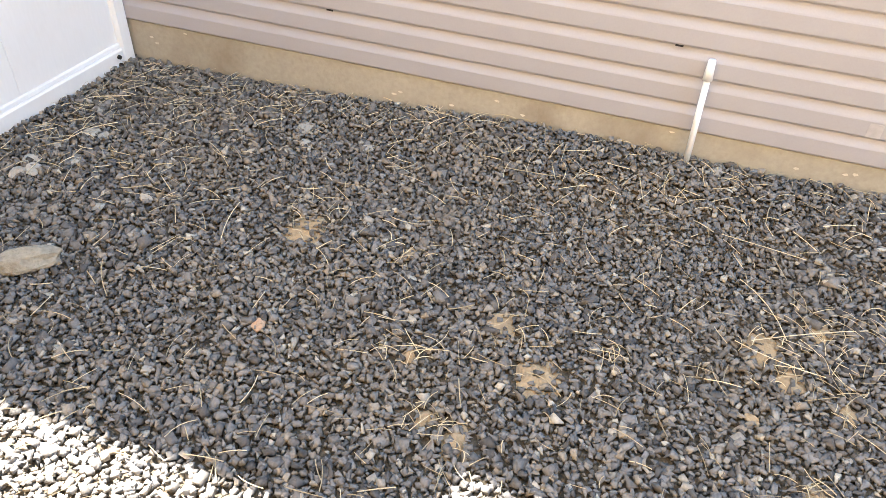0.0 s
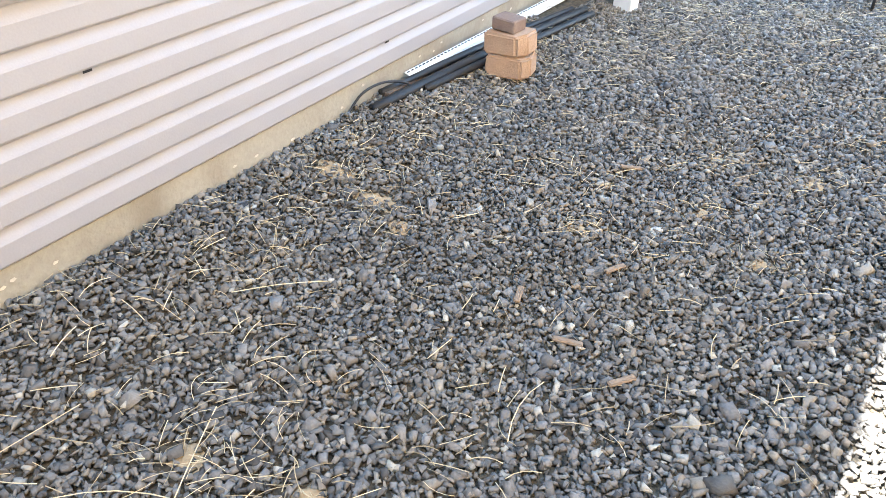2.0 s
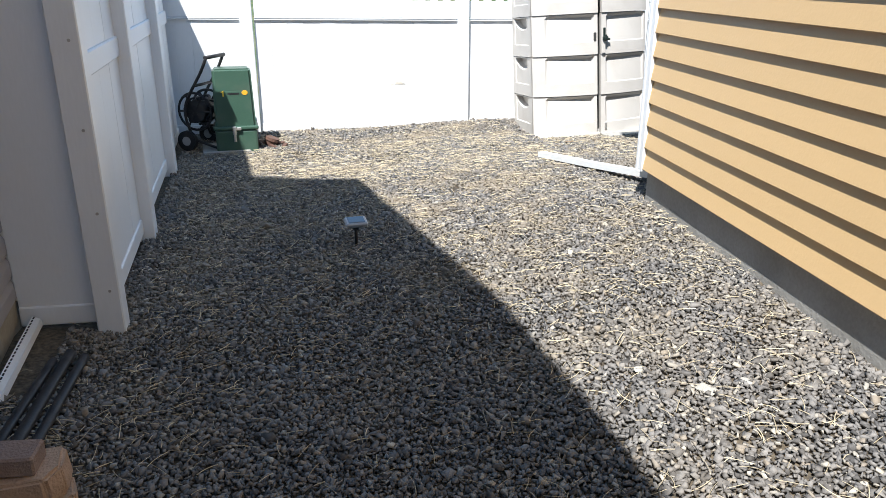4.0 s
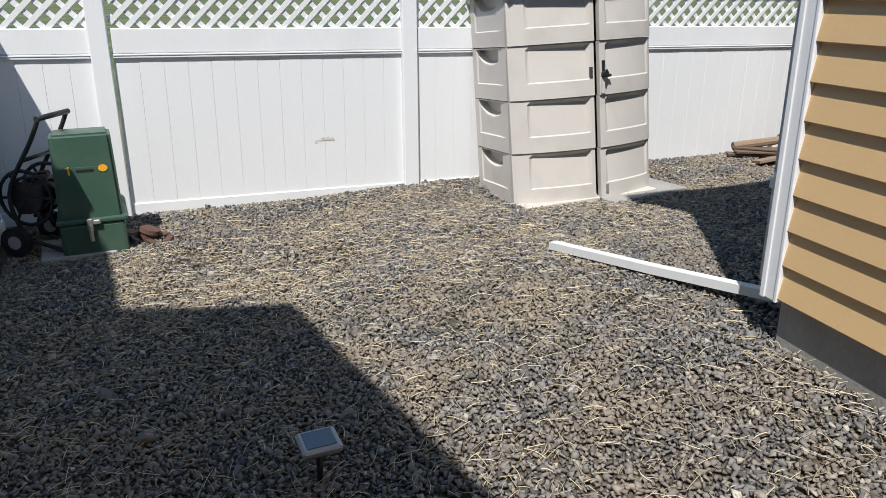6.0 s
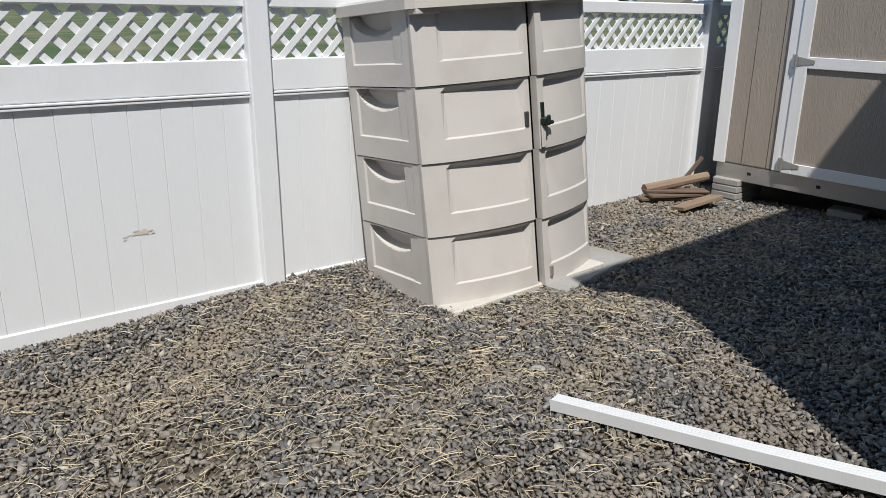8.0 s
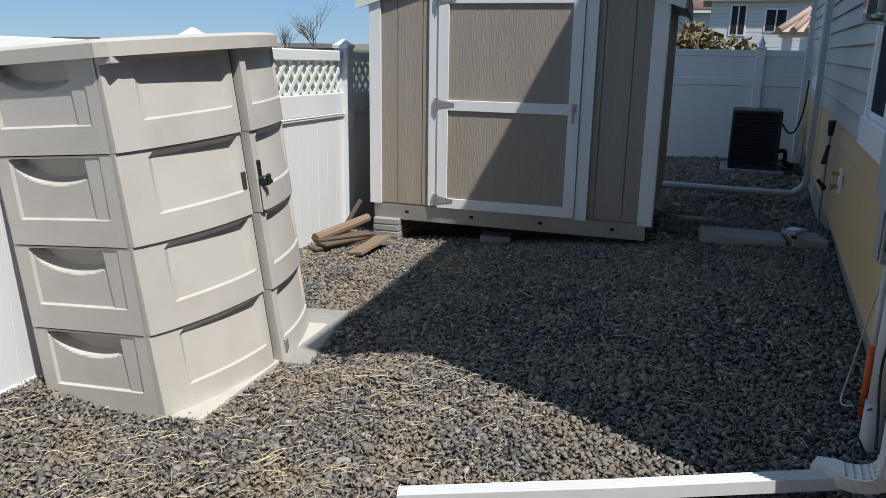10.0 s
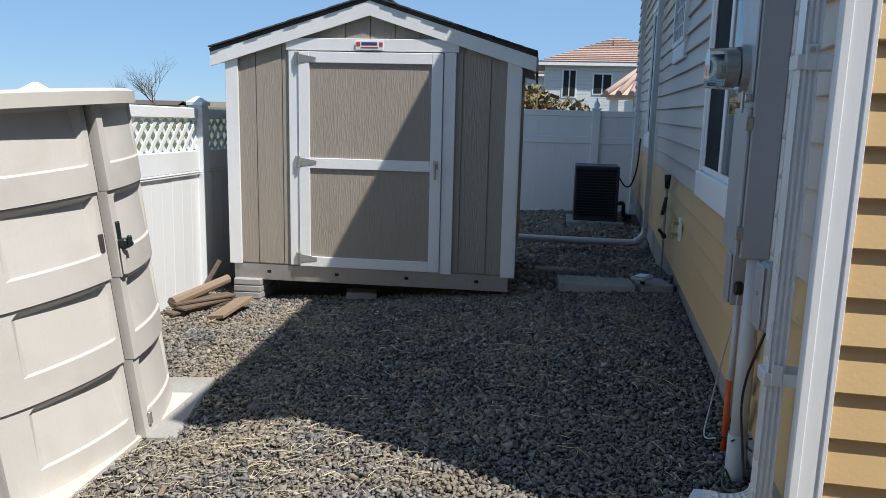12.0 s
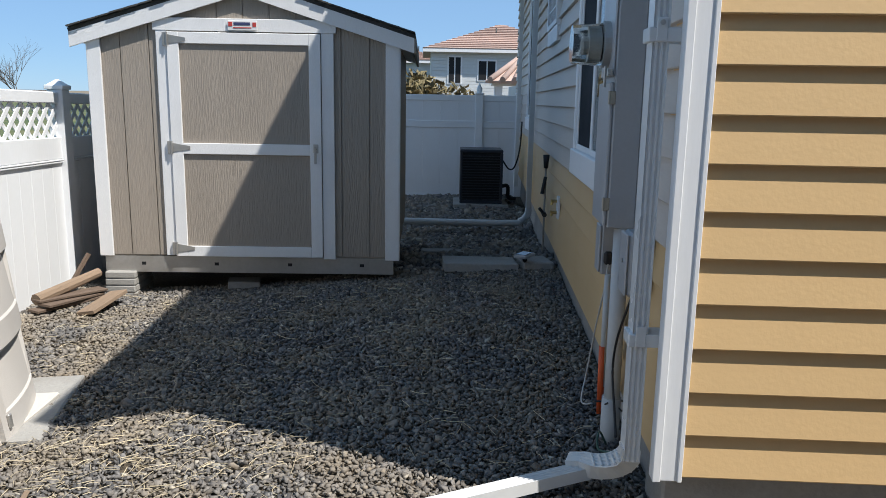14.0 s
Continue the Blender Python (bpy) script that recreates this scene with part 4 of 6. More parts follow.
# ---- garden shed ----
def garden_shed():
    X, Y0, Y1, ZB, ZE, ZP, DEP = 4.18, 12.262, 14.633, 0.425, 2.15, 2.515, 2.4
    YM = (Y0 + Y1) / 2
    s = thing("garden_shed", pose(X, YM, 0), "taupe wooden garden shed with white trim and a closed door", "shed")
    w = (Y1 - Y0) / 2
    # walls with front gable
    bm = bmesh.new()
    plate(bm, [(0, -w, ZB), (0, w, ZB), (0, w, ZE), (0, 0, ZP - 0.03), (0, -w, ZE)][::-1], 0.05)
    front = part("front_wall", bm, M_SHED, s)
    bm = bmesh.new()
    plate(bm, [(DEP, -w, ZB), (DEP, w, ZB), (DEP, w, ZE), (DEP, 0, ZP - 0.03), (DEP, -w, ZE)], 0.05)
    part("back_wall", bm, M_SHED, s)
    boxed("side_wall", (0.05, -w, ZB), (DEP - 0.05, -w + 0.05, ZE), M_SHED, s, 0)
    boxed("side_wall", (0.05, w - 0.05, ZB), (DEP - 0.05, w, ZE), M_SHED, s, 0)
    # sheet siding in vertical boards proud of the wall, with open grooves
    g = 0.004
    def zt(y):
        return ZE + (ZP - ZE) * (1 - abs(y) / w) - 0.05
    cuts = [w - 0.02, w - 0.24, w - 0.46, w - 0.60, 0.40, 0.20, 0.0, -0.20, -0.40, -(w - 0.62), -(w - 0.44), -(w - 0.22), -(w - 0.02)]
    for a, b in zip(cuts[:-1], cuts[1:]):
        hi, lo = a - g, b + g
        bm = bmesh.new()
        plate(bm, [(-0.012, lo, ZB + 0.012), (-0.012, lo, zt(lo)), (-0.012, hi, zt(hi)), (-0.012, hi, ZB + 0.012)], 0.011)
        part("siding_plank", bm, M_SHED, front)
    # white trim
    boxed("corner_board", (-0.032, w - 0.095, ZB), (-0.012, w + 0.012, ZE - 0.01), M_TRIM, s, 0.003)
    boxed("corner_board", (-0.032, -w - 0.012, ZB - 0.015), (-0.012, -w + 0.095, ZE - 0.01), M_TRIM, s, 0.003)
    boxed("corner_board", (-0.03, -w - 0.02, ZB - 0.015), (0.08, -w, ZE - 0.02), M_TRIM, s, 0.003)
    DL, DR, DT, DB = 0.604, -0.59, 2.175, 0.43
    boxed("door_casing", (-0.034, DL - 0.02, ZB + 0.01), (-0.012, DL + 0.06, DT + 0.01), M_TRIM, s, 0.003)
    boxed("door_casing", (-0.034, DR - 0.10, ZB - 0.01), (-0.012, DR - 0.004, DT + 0.01), M_TRIM, s, 0.003)
    boxed("door_header", (-0.038, DR - 0.12, DT + 0.01), (-0.012, DL + 0.08, DT + 0.105), M_TRIM, s, 0.003)
    # door leaf
    d = boxed("door", (-0.030, DR, DB), (-0.014, DL - 0.024, DT), M_SHED, s, 0.002, "taupe door with white battens")
    st = 0.09
    boxed("stile", (-0.048, DL - 0.024 - st, DB), (-0.030, DL - 0.024, DT), M_TRIM, d, 0.003)
    boxed("stile", (-0.048, DR, DB), (-0.030, DR + st, DT), M_TRIM, d, 0.003)
    for z in (DB, 1.25, DT - 0.085):
        boxed("batten", (-0.047, DR + st, z), (-0.030, DL - 0.024 - st, z + 0.085), M_TRIM, d, 0.003)
    for z in (0.497, 1.30, 2.12):
        bm = bmesh.new()
        plate(bm, [(-0.052, DL - 0.035, z + 0.035), (-0.052, DL - 0.035, z - 0.035), (-0.052, DL - 0.17, z - 0.012), (-0.052, DL - 0.17, z + 0.012)], 0.004)
        box(bm, (-0.056, DL - 0.03, z - 0.05), (-0.034, DL + 0.005, z + 0.05), 0.003)
        rod(bm, (-0.058, DL - 0.03, z - 0.05), (-0.058, DL - 0.03, z + 0.05), 0.008)
        part("hinge", bm, M_STEEL, d, "galvanised strap hinge")
    bm = bmesh.new()
    rod(bm, (-0.05, DR + 0.045, 1.30), (-0.085, DR + 0.045, 1.30), 0.010)
    box(bm, (-0.095, DR + 0.035, 1.19), (-0.08, DR + 0.055, 1.32), 0.004, 1)
    box(bm, (-0.052, DR + 0.025, 1.27), (-0.046, DR + 0.065, 1.34), 0.003)
    part("handle", bm, M_STEEL, d)
    # roof
    o, f = 0.135, 0.05
    run = w + o
    drop = (ZP - ZE) / w * run
    for sg in (1, -1):
        bm = bmesh.new()
        p = [(-f, 0, ZP + 0.08), (-f, sg * run, ZP + 0.08 - drop), (DEP + 0.1, sg * run, ZP + 0.08 - drop), (DEP + 0.1, 0, ZP + 0.08)]
        plate(bm, p if sg < 0 else p[::-1], 0.035)
        r = part("roof_slope", bm, M_SHINGLE, s)
        bm = bmesh.new()
        q = [(-f - 0.006, 0, ZP + 0.05), (-f - 0.006, sg * (run - 0.01), ZP + 0.05 - drop), (-f - 0.006, sg * (run - 0.01), ZP - 0.06 - drop), (-f - 0.006, 0, ZP - 0.06)]
        plate(bm, q if sg > 0 else q[::-1], 0.022)
        part("barge_board", bm, M_TRIM, s)
        bm = bmesh.new()
        q = [(-f + 0.015, 0, ZP - 0.005), (-f + 0.015, sg * (run - 0.03), ZP - 0.005 - drop), (DEP + 0.08, sg * (run - 0.03), ZP - 0.005 - drop), (DEP + 0.08, 0, ZP - 0.005)]
        plate(bm, q if sg < 0 else q[::-1], 0.018)
        part("roof_deck", bm, M_TRIM, s)
        # ragged shingle tabs along the verge
        for k in range(12):
            y0_, y1_ = sg * k * run / 12, sg * (k + 0.97) * run / 12
            za, zc = ZP + 0.094 - drop * abs(y0_) / run, ZP + 0.096 - drop * abs(y1_) / run
            xe = -f - 0.022 - 0.005 * ((k * 7) % 3)
            bm = bmesh.new()
            q = [(xe, y0_, za), (xe, y1_, zc), (DEP + 0.1, y1_, zc), (DEP + 0.1, y0_, za)]
            plate(bm, q if sg < 0 else q[::-1], 0.011)
            part("shingle_course", bm, M_SHINGLE, r)
    boxed("eave_board", (-f, -run - 0.004, ZP - 0.06 - drop), (DEP, -run + 0.018, ZP + 0.045 - drop), M_SHED, s, 0.002)
    boxed("ridge_vent", (0.1, -0.12, ZP + 0.07), (DEP - 0.2, 0.12, ZP + 0.12), M_SHINGLE, s, 0.02)
    # steel floor skid
    sk = extruded("floor_skid", [(0, 0), (0.05, 0), (0.05, 0.01), (0.008, 0.012), (0.008, 0.12), (0.05, 0.122), (0.05, 0.132), (0, 0.132)], -w + 0.03, w - 0.02, M_STEEL, s, "galvanised steel base channel",
                  Matrix.Translation((-0.012, 0, ZB - 0.134)) @ pose(0, 0, 0, 0, 0, 90) @ Matrix.Diagonal((1, -1, 1, 1)))
    for y in (0.86, 0.275, -0.317, -0.9):
        boxed("slot", (-0.0135, y - 0.017, ZB - 0.075), (-0.0115, y + 0.017, ZB - 0.05), M_DARK, sk, 0)
    boxed("floor", (0.04, -w + 0.02, ZB - 0.03), (DEP - 0.04, w - 0.02, ZB), M_WOOD, s, 0)
    return s


garden_shed()
sign = thing("shed_sign", pose(4.18 - 0.047, 13.445, 2.192), "small white maker's plate on the shed's door header", "sign")
boxed("plate", (-0.006, -0.112, 0.0), (0.0, 0.112, 0.072), M_SIGN, sign, 0.003)
boxed("emblem", (-0.0085, 0.075, 0.03), (-0.0065, 0.105, 0.062), M_SIGN_RED, sign, 0.001)
boxed("lettering", (-0.0085, -0.06, 0.038), (-0.0065, 0.065, 0.06), M_SIGN_BLUE, sign, 0.001, "dark bar of lettering")
boxed("lettering", (-0.0085, -0.07, 0.016), (-0.0065, 0.07, 0.024), M_SIGN_RED, sign, 0.001, "thin red bar of lettering")
boxed("emblem", (-0.0085, -0.105, 0.028), (-0.0065, -0.078, 0.06), M_SIGN_RED, sign, 0.001)
for i in range(4):
    b = boxed("concrete_block", (-0.11, -0.12, 0.0), (0.3, 0.12, 0.056), M_CONC_GREY, None, 0.008)
    b.matrix_world = pose(4.23, 14.49, gz(4.2, 14.5) - 0.03 + i * 0.058, 0, 0, (1.5, -1, 0.5, 2)[i])
    tagged(b, "flat concrete block stacked under the shed corner", "concrete block", "shed pier blocks")
b = boxed("concrete_block", (-0.1, -0.13, 0.0), (0.1, 0.13, 0.06), M_CONC_GREY, None, 0.008)
b.matrix_world = pose(4.35, 13.55, gz(4.3, 13.5), 2, 1, 12)
tagged(b, "loose grey concrete block lying under the shed", "concrete block")
for k, (yy) in enumerate((12.5, 13.4, 14.3)):
    b = boxed("concrete_block", (-0.1, -0.13, -0.05), (0.3, 0.13, 0.29 - gz(6.2, yy)), M_CONC_GREY, None, 0.008)
    b.matrix_world = pose(6.2, yy, gz(6.2, yy))
    tagged(b, "concrete pier block under the shed floor", "concrete block", "shed pier blocks")


# ---- scrap wood by the shed ----
def plank(L, W, H, m, mat, label, round_end=False):
    bm = bmesh.new()
    if round_end:
        rod(bm, (-L / 2, 0, 0), (L / 2, 0, 0), W, W * 0.85, 9)
    else:
        box(bm, (-L / 2, -W / 2, -H / 2), (L / 2, W / 2, H / 2), 0.003)
    ob = part("wood_offcut", bm, mat, None)
    ob.matrix_world = m
    return tagged(ob, label, "wood scrap", "scrap wood pile")


g0 = gz(3.7, 14.6)
plank(0.62, 0.10, 0.02, pose(3.72, 14.72, g0 + 0.035, 3, 2, -24), M_WOOD, "weathered brown plank offcut on the gravel")
plank(0.55, 0.12, 0.02, pose(3.74, 14.70, g0 + 0.065, 4, 3, -18), M_WOOD, "weathered brown plank offcut on the gravel")
plank(0.58, 0.11, 0.018, pose(3.76, 14.72, g0 + 0.092, 3, 3, -28), M_WOOD, "weathered brown plank offcut on the gravel")
plank(0.62, 0.045, 0.05, pose(3.8, 14.75, g0 + 0.15, 0, -7, -20), M_WOOD_PALE, "rough round pole lying on planks", True)
plank(0.42, 0.15, 0.03, pose(3.68, 14.45, g0 + 0.055, -10, -8, -12), M_WOOD_PALE, "pale board propped on the scrap pile")
plank(0.34, 0.03, 0.03, pose(4.03, 14.78, g0 + 0.2, 0, -55, -40), M_WOOD, "thin stick leaning behind the scrap pile")


# ---- utility pedestal and hose reel ----
def pedestal():
    p = thing("utility_pedestal", pose(-2.32, 14.37, gz(-2.3, 14.4) - 0.02, -1.5, 0, 3) @ Matrix.Diagonal((1.17, 1.0, 0.945, 1)), "dark green metal utility pedestal with a yellow number", "utility box")
    bm = bmesh.new()
    vs = box(bm, (-0.165, -0.165, 0.26), (0.165, 0.165, 0.86), 0)
    for v in vs:
        if v.co.z > 0.8:
            v.co.x *= 0.93
            v.co.y *= 0.94
    es = [e for e in bm.edges]
    bmesh.ops.bevel(bm, geom=es, offset=0.02, segments=3, affect="EDGES")
    part("hood", bm, M_GREEN, p)
    bm = bmesh.new()
    box(bm, (-0.182, -0.182, 0.245), (0.182, 0.182, 0.285), 0.012, 2)
    part("hood_rim", bm, M_GREEN, p)
    bm = bmesh.new()
    box(bm, (-0.17, -0.17, -0.05), (0.17, 0.17, 0.245), 0.02, 2)
    part("base", bm, M_GREEN, p)
    boxed("label_plate", (-0.11, -0.160, 0.585), (0.10, -0.146, 0.64), M_GREEN, p, 0.003)
    boxed("number", (-0.085, -0.163, 0.588), (-0.075, -0.160, 0.645), M_YELLOW, p, 0.0, "yellow figure one")
    boxed("number_flag", (-0.096, -0.163, 0.63), (-0.085, -0.160, 0.638), M_YELLOW, p, 0.0)
    boxed("lettering", (-0.045, -0.1625, 0.605), (0.045, -0.1602, 0.622), M_BLACK, p, 0.0, "unreadable dark lettering")
    bm = bmesh.new()
    rod(bm, (0.092, -0.15, 0.622), (0.092, -0.163, 0.622), 0.024, None, 20)
    part("round_decal", bm, M_AMBER, p, "amber round sticker")
    bm = bmesh.new()
    box(bm, (-0.03, -0.205, 0.20), (0.0, -0.17, 0.285), 0.005)
    box(bm, (0.0, -0.20, 0.243), (0.04, -0.178, 0.275), 0.006)
    rod(bm, (-0.015, -0.2, 0.243), (-0.015, -0.2, 0.13), 0.012)
    part("hasp_lock", bm, M_STEEL, p, "steel hasp with a padlock")
    return p


pedestal()
M_RUST = material("rusty clay", (0.11, 0.06, 0.045), 0.9, 0.25, 60, 12, 0.6, dirt=(0.10, 0.06, 0.045), dirt_amount=0.6)
pot = thing("broken_pot", pose(-2.0, 14.40, gz(-2.0, 14.4) + 0.005, 8, 18, 20), "broken rusty-brown clay pot half sunk beside the pedestal", "pot")
bm = bmesh.new()
rod(bm, (0, 0, -0.03), (0, 0, 0.055), 0.05, 0.062, 16)
part("body", bm, M_RUST, pot)
bm = bmesh.new()
rod(bm, (0, 0, 0.055), (0, 0, 0.085), 0.074, 0.07, 16)
part("rim", bm, M_RUST, pot)
for k, (x, y, a) in enumerate(((-1.90, 14.42, 15), (-1.86, 14.33, 70), (-1.97, 14.30, 130))):
    bm = bmesh.new()
    vs = box(bm, (-0.045, -0.02, 0), (0.045, 0.02, 0.016), 0.004)
    shard = part("pot_shard", bm, M_RUST, None)
    shard.matrix_world = pose(x, y, gz(x, y) + 0.012, 6, -8, a)
    tagged(shard, "small rusty-brown clay shard on the gravel", "shard", "clay shards")
pad = boxed("concrete_pad", (-0.23, -0.2, -0.03), (0.23, 0.25, 0.025), M_CONC_GREY, None, 0.01)
pad.matrix_world = pose(-2.43, 14.38, gz(-2.43, 14.38), 0, 0, 4)
tagged(pad, "low concrete pad under the green pedestal", "concrete pad")
bm = bmesh.new()
rng = random.Random(4)
for k in range(7):
    a = rng.uniform(0, 6.28)
    rod(bm, (0.0, 0.0, 0.03), (0.14 * math.cos(a), 0.14 * math.sin(a), 0.05 + rng.uniform(-0.02, 0.05)), 0.016, 0.006, 6)
box(bm, (-0.06, -0.05, 0.0), (0.05, 0.05, 0.06), 0.015)
stump = part("root_stump", bm, M_WOOD, None)
stump.matrix_world = pose(-2.10, 14.45, gz(-2.1, 14.4))
tagged(stump, "small broken reddish root stump beside the pedestal", "stump")


def hose_reel():
    r = thing("hose_reel", pose(-2.62, 14.50, gz(-2.62, 14.5), 0, 0, 62) @ Matrix.Diagonal((0.9, 0.9, 0.9, 1)), "black plastic hose reel cart with two wheels", "hose reel")
    for x in (-0.17, 0.17):
        tube("frame_bar", [(x, 0.05, 0.12), (x, 0.12, 0.45), (x, -0.12, 0.85), (x, -0.2, 1.0)], 0.016, M_BLACK, r, 8)
        tube("foot", [(x, 0.05, 0.12), (x, -0.2, 0.05), (x, -0.28, 0.03)], 0.015, M_BLACK, r, 8)
        bm = bmesh.new()
        bmesh.ops.create_cone(bm, cap_ends=True, segments=24, radius1=0.11, radius2=0.11, depth=0.05, matrix=Matrix.Translation((x * 1.25, 0.1, 0.11)) @ pose(0, 0, 0, 0, 90, 0))
        wheel = part("wheel", bm, M_BLACK, r)
        bm = bmesh.new()
        bmesh.ops.create_cone(bm, cap_ends=True, segments=16, radius1=0.05, radius2=0.04, depth=0.06, matrix=Matrix.Translation((x * 1.25, 0.1, 0.11)) @ pose(0, 0, 0, 0, 90, 0))
        part("hub", bm, M_GREYBOX, wheel)
        bm = bmesh.new()
        for k in range(24):
            a, b = 2 * math.pi * k / 24, 2 * math.pi * (k + 1) / 24
            rod(bm, (x * 0.8, 0.02 + 0.2 * math.cos(a), 0.42 + 0.2 * math.sin(a)), (x * 0.8, 0.02 + 0.2 * math.cos(b), 0.42 + 0.2 * math.sin(b)), 0.014, None, 6)
        for k in range(6):
            a = math.pi * k / 3
            rod(bm, (x * 0.8, 0.02, 0.42), (x * 0.8, 0.02 + 0.2 * math.cos(a), 0.42 + 0.2 * math.sin(a)), 0.011, None, 6)
        part("reel_flange", bm, M_BLACK, r)
    rodded("handle_bar", (-0.19, -0.2, 1.0), (0.19, -0.2, 1.0), 0.02, M_BLACK, r)
    rodded("cross_bar", (-0.17, -0.02, 0.70), (0.17, -0.02, 0.70), 0.015, M_BLACK, r)
    rodded("drum", (-0.14, 0.02, 0.42), (0.14, 0.02, 0.42), 0.12, M_BLACK, r, n=20)
    tube("hose", [(0.13 * (1 if k % 2 else -1) * (1 - k / 60), 0.02 + 0.145 * math.cos(k * 0.9), 0.42 + 0.145 * math.sin(k * 0.9)) for k in range(26)] + [(0.1, -0.2, 0.1), (0.3, -0.3, 0.03)], 0.012, M_BLACK, r, 6)
    tube("crank", [(0.17, 0.02, 0.42), (0.24, 0.02, 0.42), (0.26, -0.12, 0.42), (0.34, -0.14, 0.42)], 0.012, M_BLACK, r, 6)


hose_reel()


# ---- downspout at the tan corner ----
def ribbed_section(w, d, ribs=4):
    """A corrugated rectangular pipe outline in (across, deep)."""
    pts = []
    for k in range(ribs * 4 + 1):
        u = -w / 2 + 0.006 + k * (w - 0.012) / (ribs * 4)
        pts.append((u, d / 2 - (0.0055 if k % 4 in (1, 2) else 0.0)))
    for k in range(ribs * 4 + 1):
        u = w / 2 - 0.006 - k * (w - 0.012) / (ribs * 4)
        pts.append((u, -d / 2 + (0.0055 if k % 4 in (1, 2) else 0.0)))
    return pts


def swept(name, section, path, mat, parent, label="", up=Vector((1, 0, 0))):
    verts, faces = [], []
    n = len(section)
    P = [Vector(p) for p in path]
    for i, p in enumerate(P):
        d = (P[min(i + 1, len(P) - 1)] - P[max(i - 1, 0)]).normalized()
        side = (up - d * up.dot(d)).normalized()
        nrm = d.cross(side)
        for a, b in section:
            verts.append(p + side * a + nrm * b)
    for i in range(len(P) - 1):
        for k in range(n):
            faces.append((i * n + k, i * n + (k + 1) % n, (i + 1) * n + (k + 1) % n, (i + 1) * n + k))
    faces += [tuple(range(n))[::-1], tuple((len(P) - 1) * n + k for k in range(n))]
    return link_mesh(name, verts, faces, mat, parent, label)


dsp = thing("downspout", SW, "white ribbed metal downspout with a tilted ground extension", "downspout")
sec = ribbed_section(0.082, 0.062)
swept("pipe", ribbed_section(0.062, 0.082, 3), [(0.06, 0.115, 4.5), (0.06, 0.115, 0.50)], M_GUTTER, dsp, up=Vector((0, 1, 0)))
swept("elbow", sec, [(0.06, 0.115, 0.54)] + [(0.06 + 0.030 * k, 0.115 + 0.15 * (1 - math.cos(k * 0.2)), 0.51 - 0.15 * math.sin(k * 0.2)) for k in range(8)] + [(0.29, 0.29, 0.35)], M_GUTTER, dsp, "crimped elbow")
for k in range(5):
    a = 0.22 + k * 0.22
    c0 = Vector((0.06 + 0.15 * a, 0.115 + 0.15 * (1 - math.cos(a)), 0.51 - 0.15 * math.sin(a)))
    boxed("crimp", (-0.046, -0.036, -0.004), (0.046, 0.036, 0.004), M_GUTTER, dsp, 0.002, "", Matrix.Translation(c0) @ pose(0, 0, 0, math.degrees(a), 0, 0))
ext_a, ext_b = SW.inverted() @ Vector((0.74, 11.42, 0.345)), SW.inverted() @ Vector((0.335, 12.86, 0.208))
ext = swept("extension", ribbed_section(0.076, 0.046), [ext_a, ext_a.lerp(ext_b, 0.5) - Vector((0, 0, 0.006)), ext_b], M_GUTTER, dsp, "ribbed extension pipe sloping to the gravel")
for z in (1.90, 0.93):
    bm = bmesh.new()
    box(bm, (0.013, 0.034, z - 0.022), (0.107, 0.153, z + 0.022), 0.003)
    box(bm, (0.009, 0.098, z - 0.02), (0.015, 0.131, z + 0.05), 0.002)
    part("strap", bm, M_GUTTER, dsp)
rodded("screw", (0.011, 0.115, 1.935), (0.003, 0.115, 1.935), 0.008, M_STEEL, dsp)

sd2 = thing("downspout", SW, "white downspout further along the wall with a low outlet pipe", "downspout")
swept("pipe", ribbed_section(0.085, 0.06), [(6.85, 0.07, 4.6), (6.85, 0.07, 0.32)], M_GUTTER, sd2)
tube("outlet", [(6.85, 0.07, 0.42), (6.85, 0.08, 0.34), (6.85, 0.16, 0.26), (6.83, 0.35, 0.23), (6.75, 1.95, 0.24)], 0.042, M_GUTTER, sd2, 10)
sd3 = thing("downspout", SW, "white downspout at the far end of the side wall", "downspout")
swept("pipe", ribbed_section(0.085, 0.06), [(10.4, 0.07, 4.6), (10.4, 0.07, 0.3)], M_GUTTER, sd3)


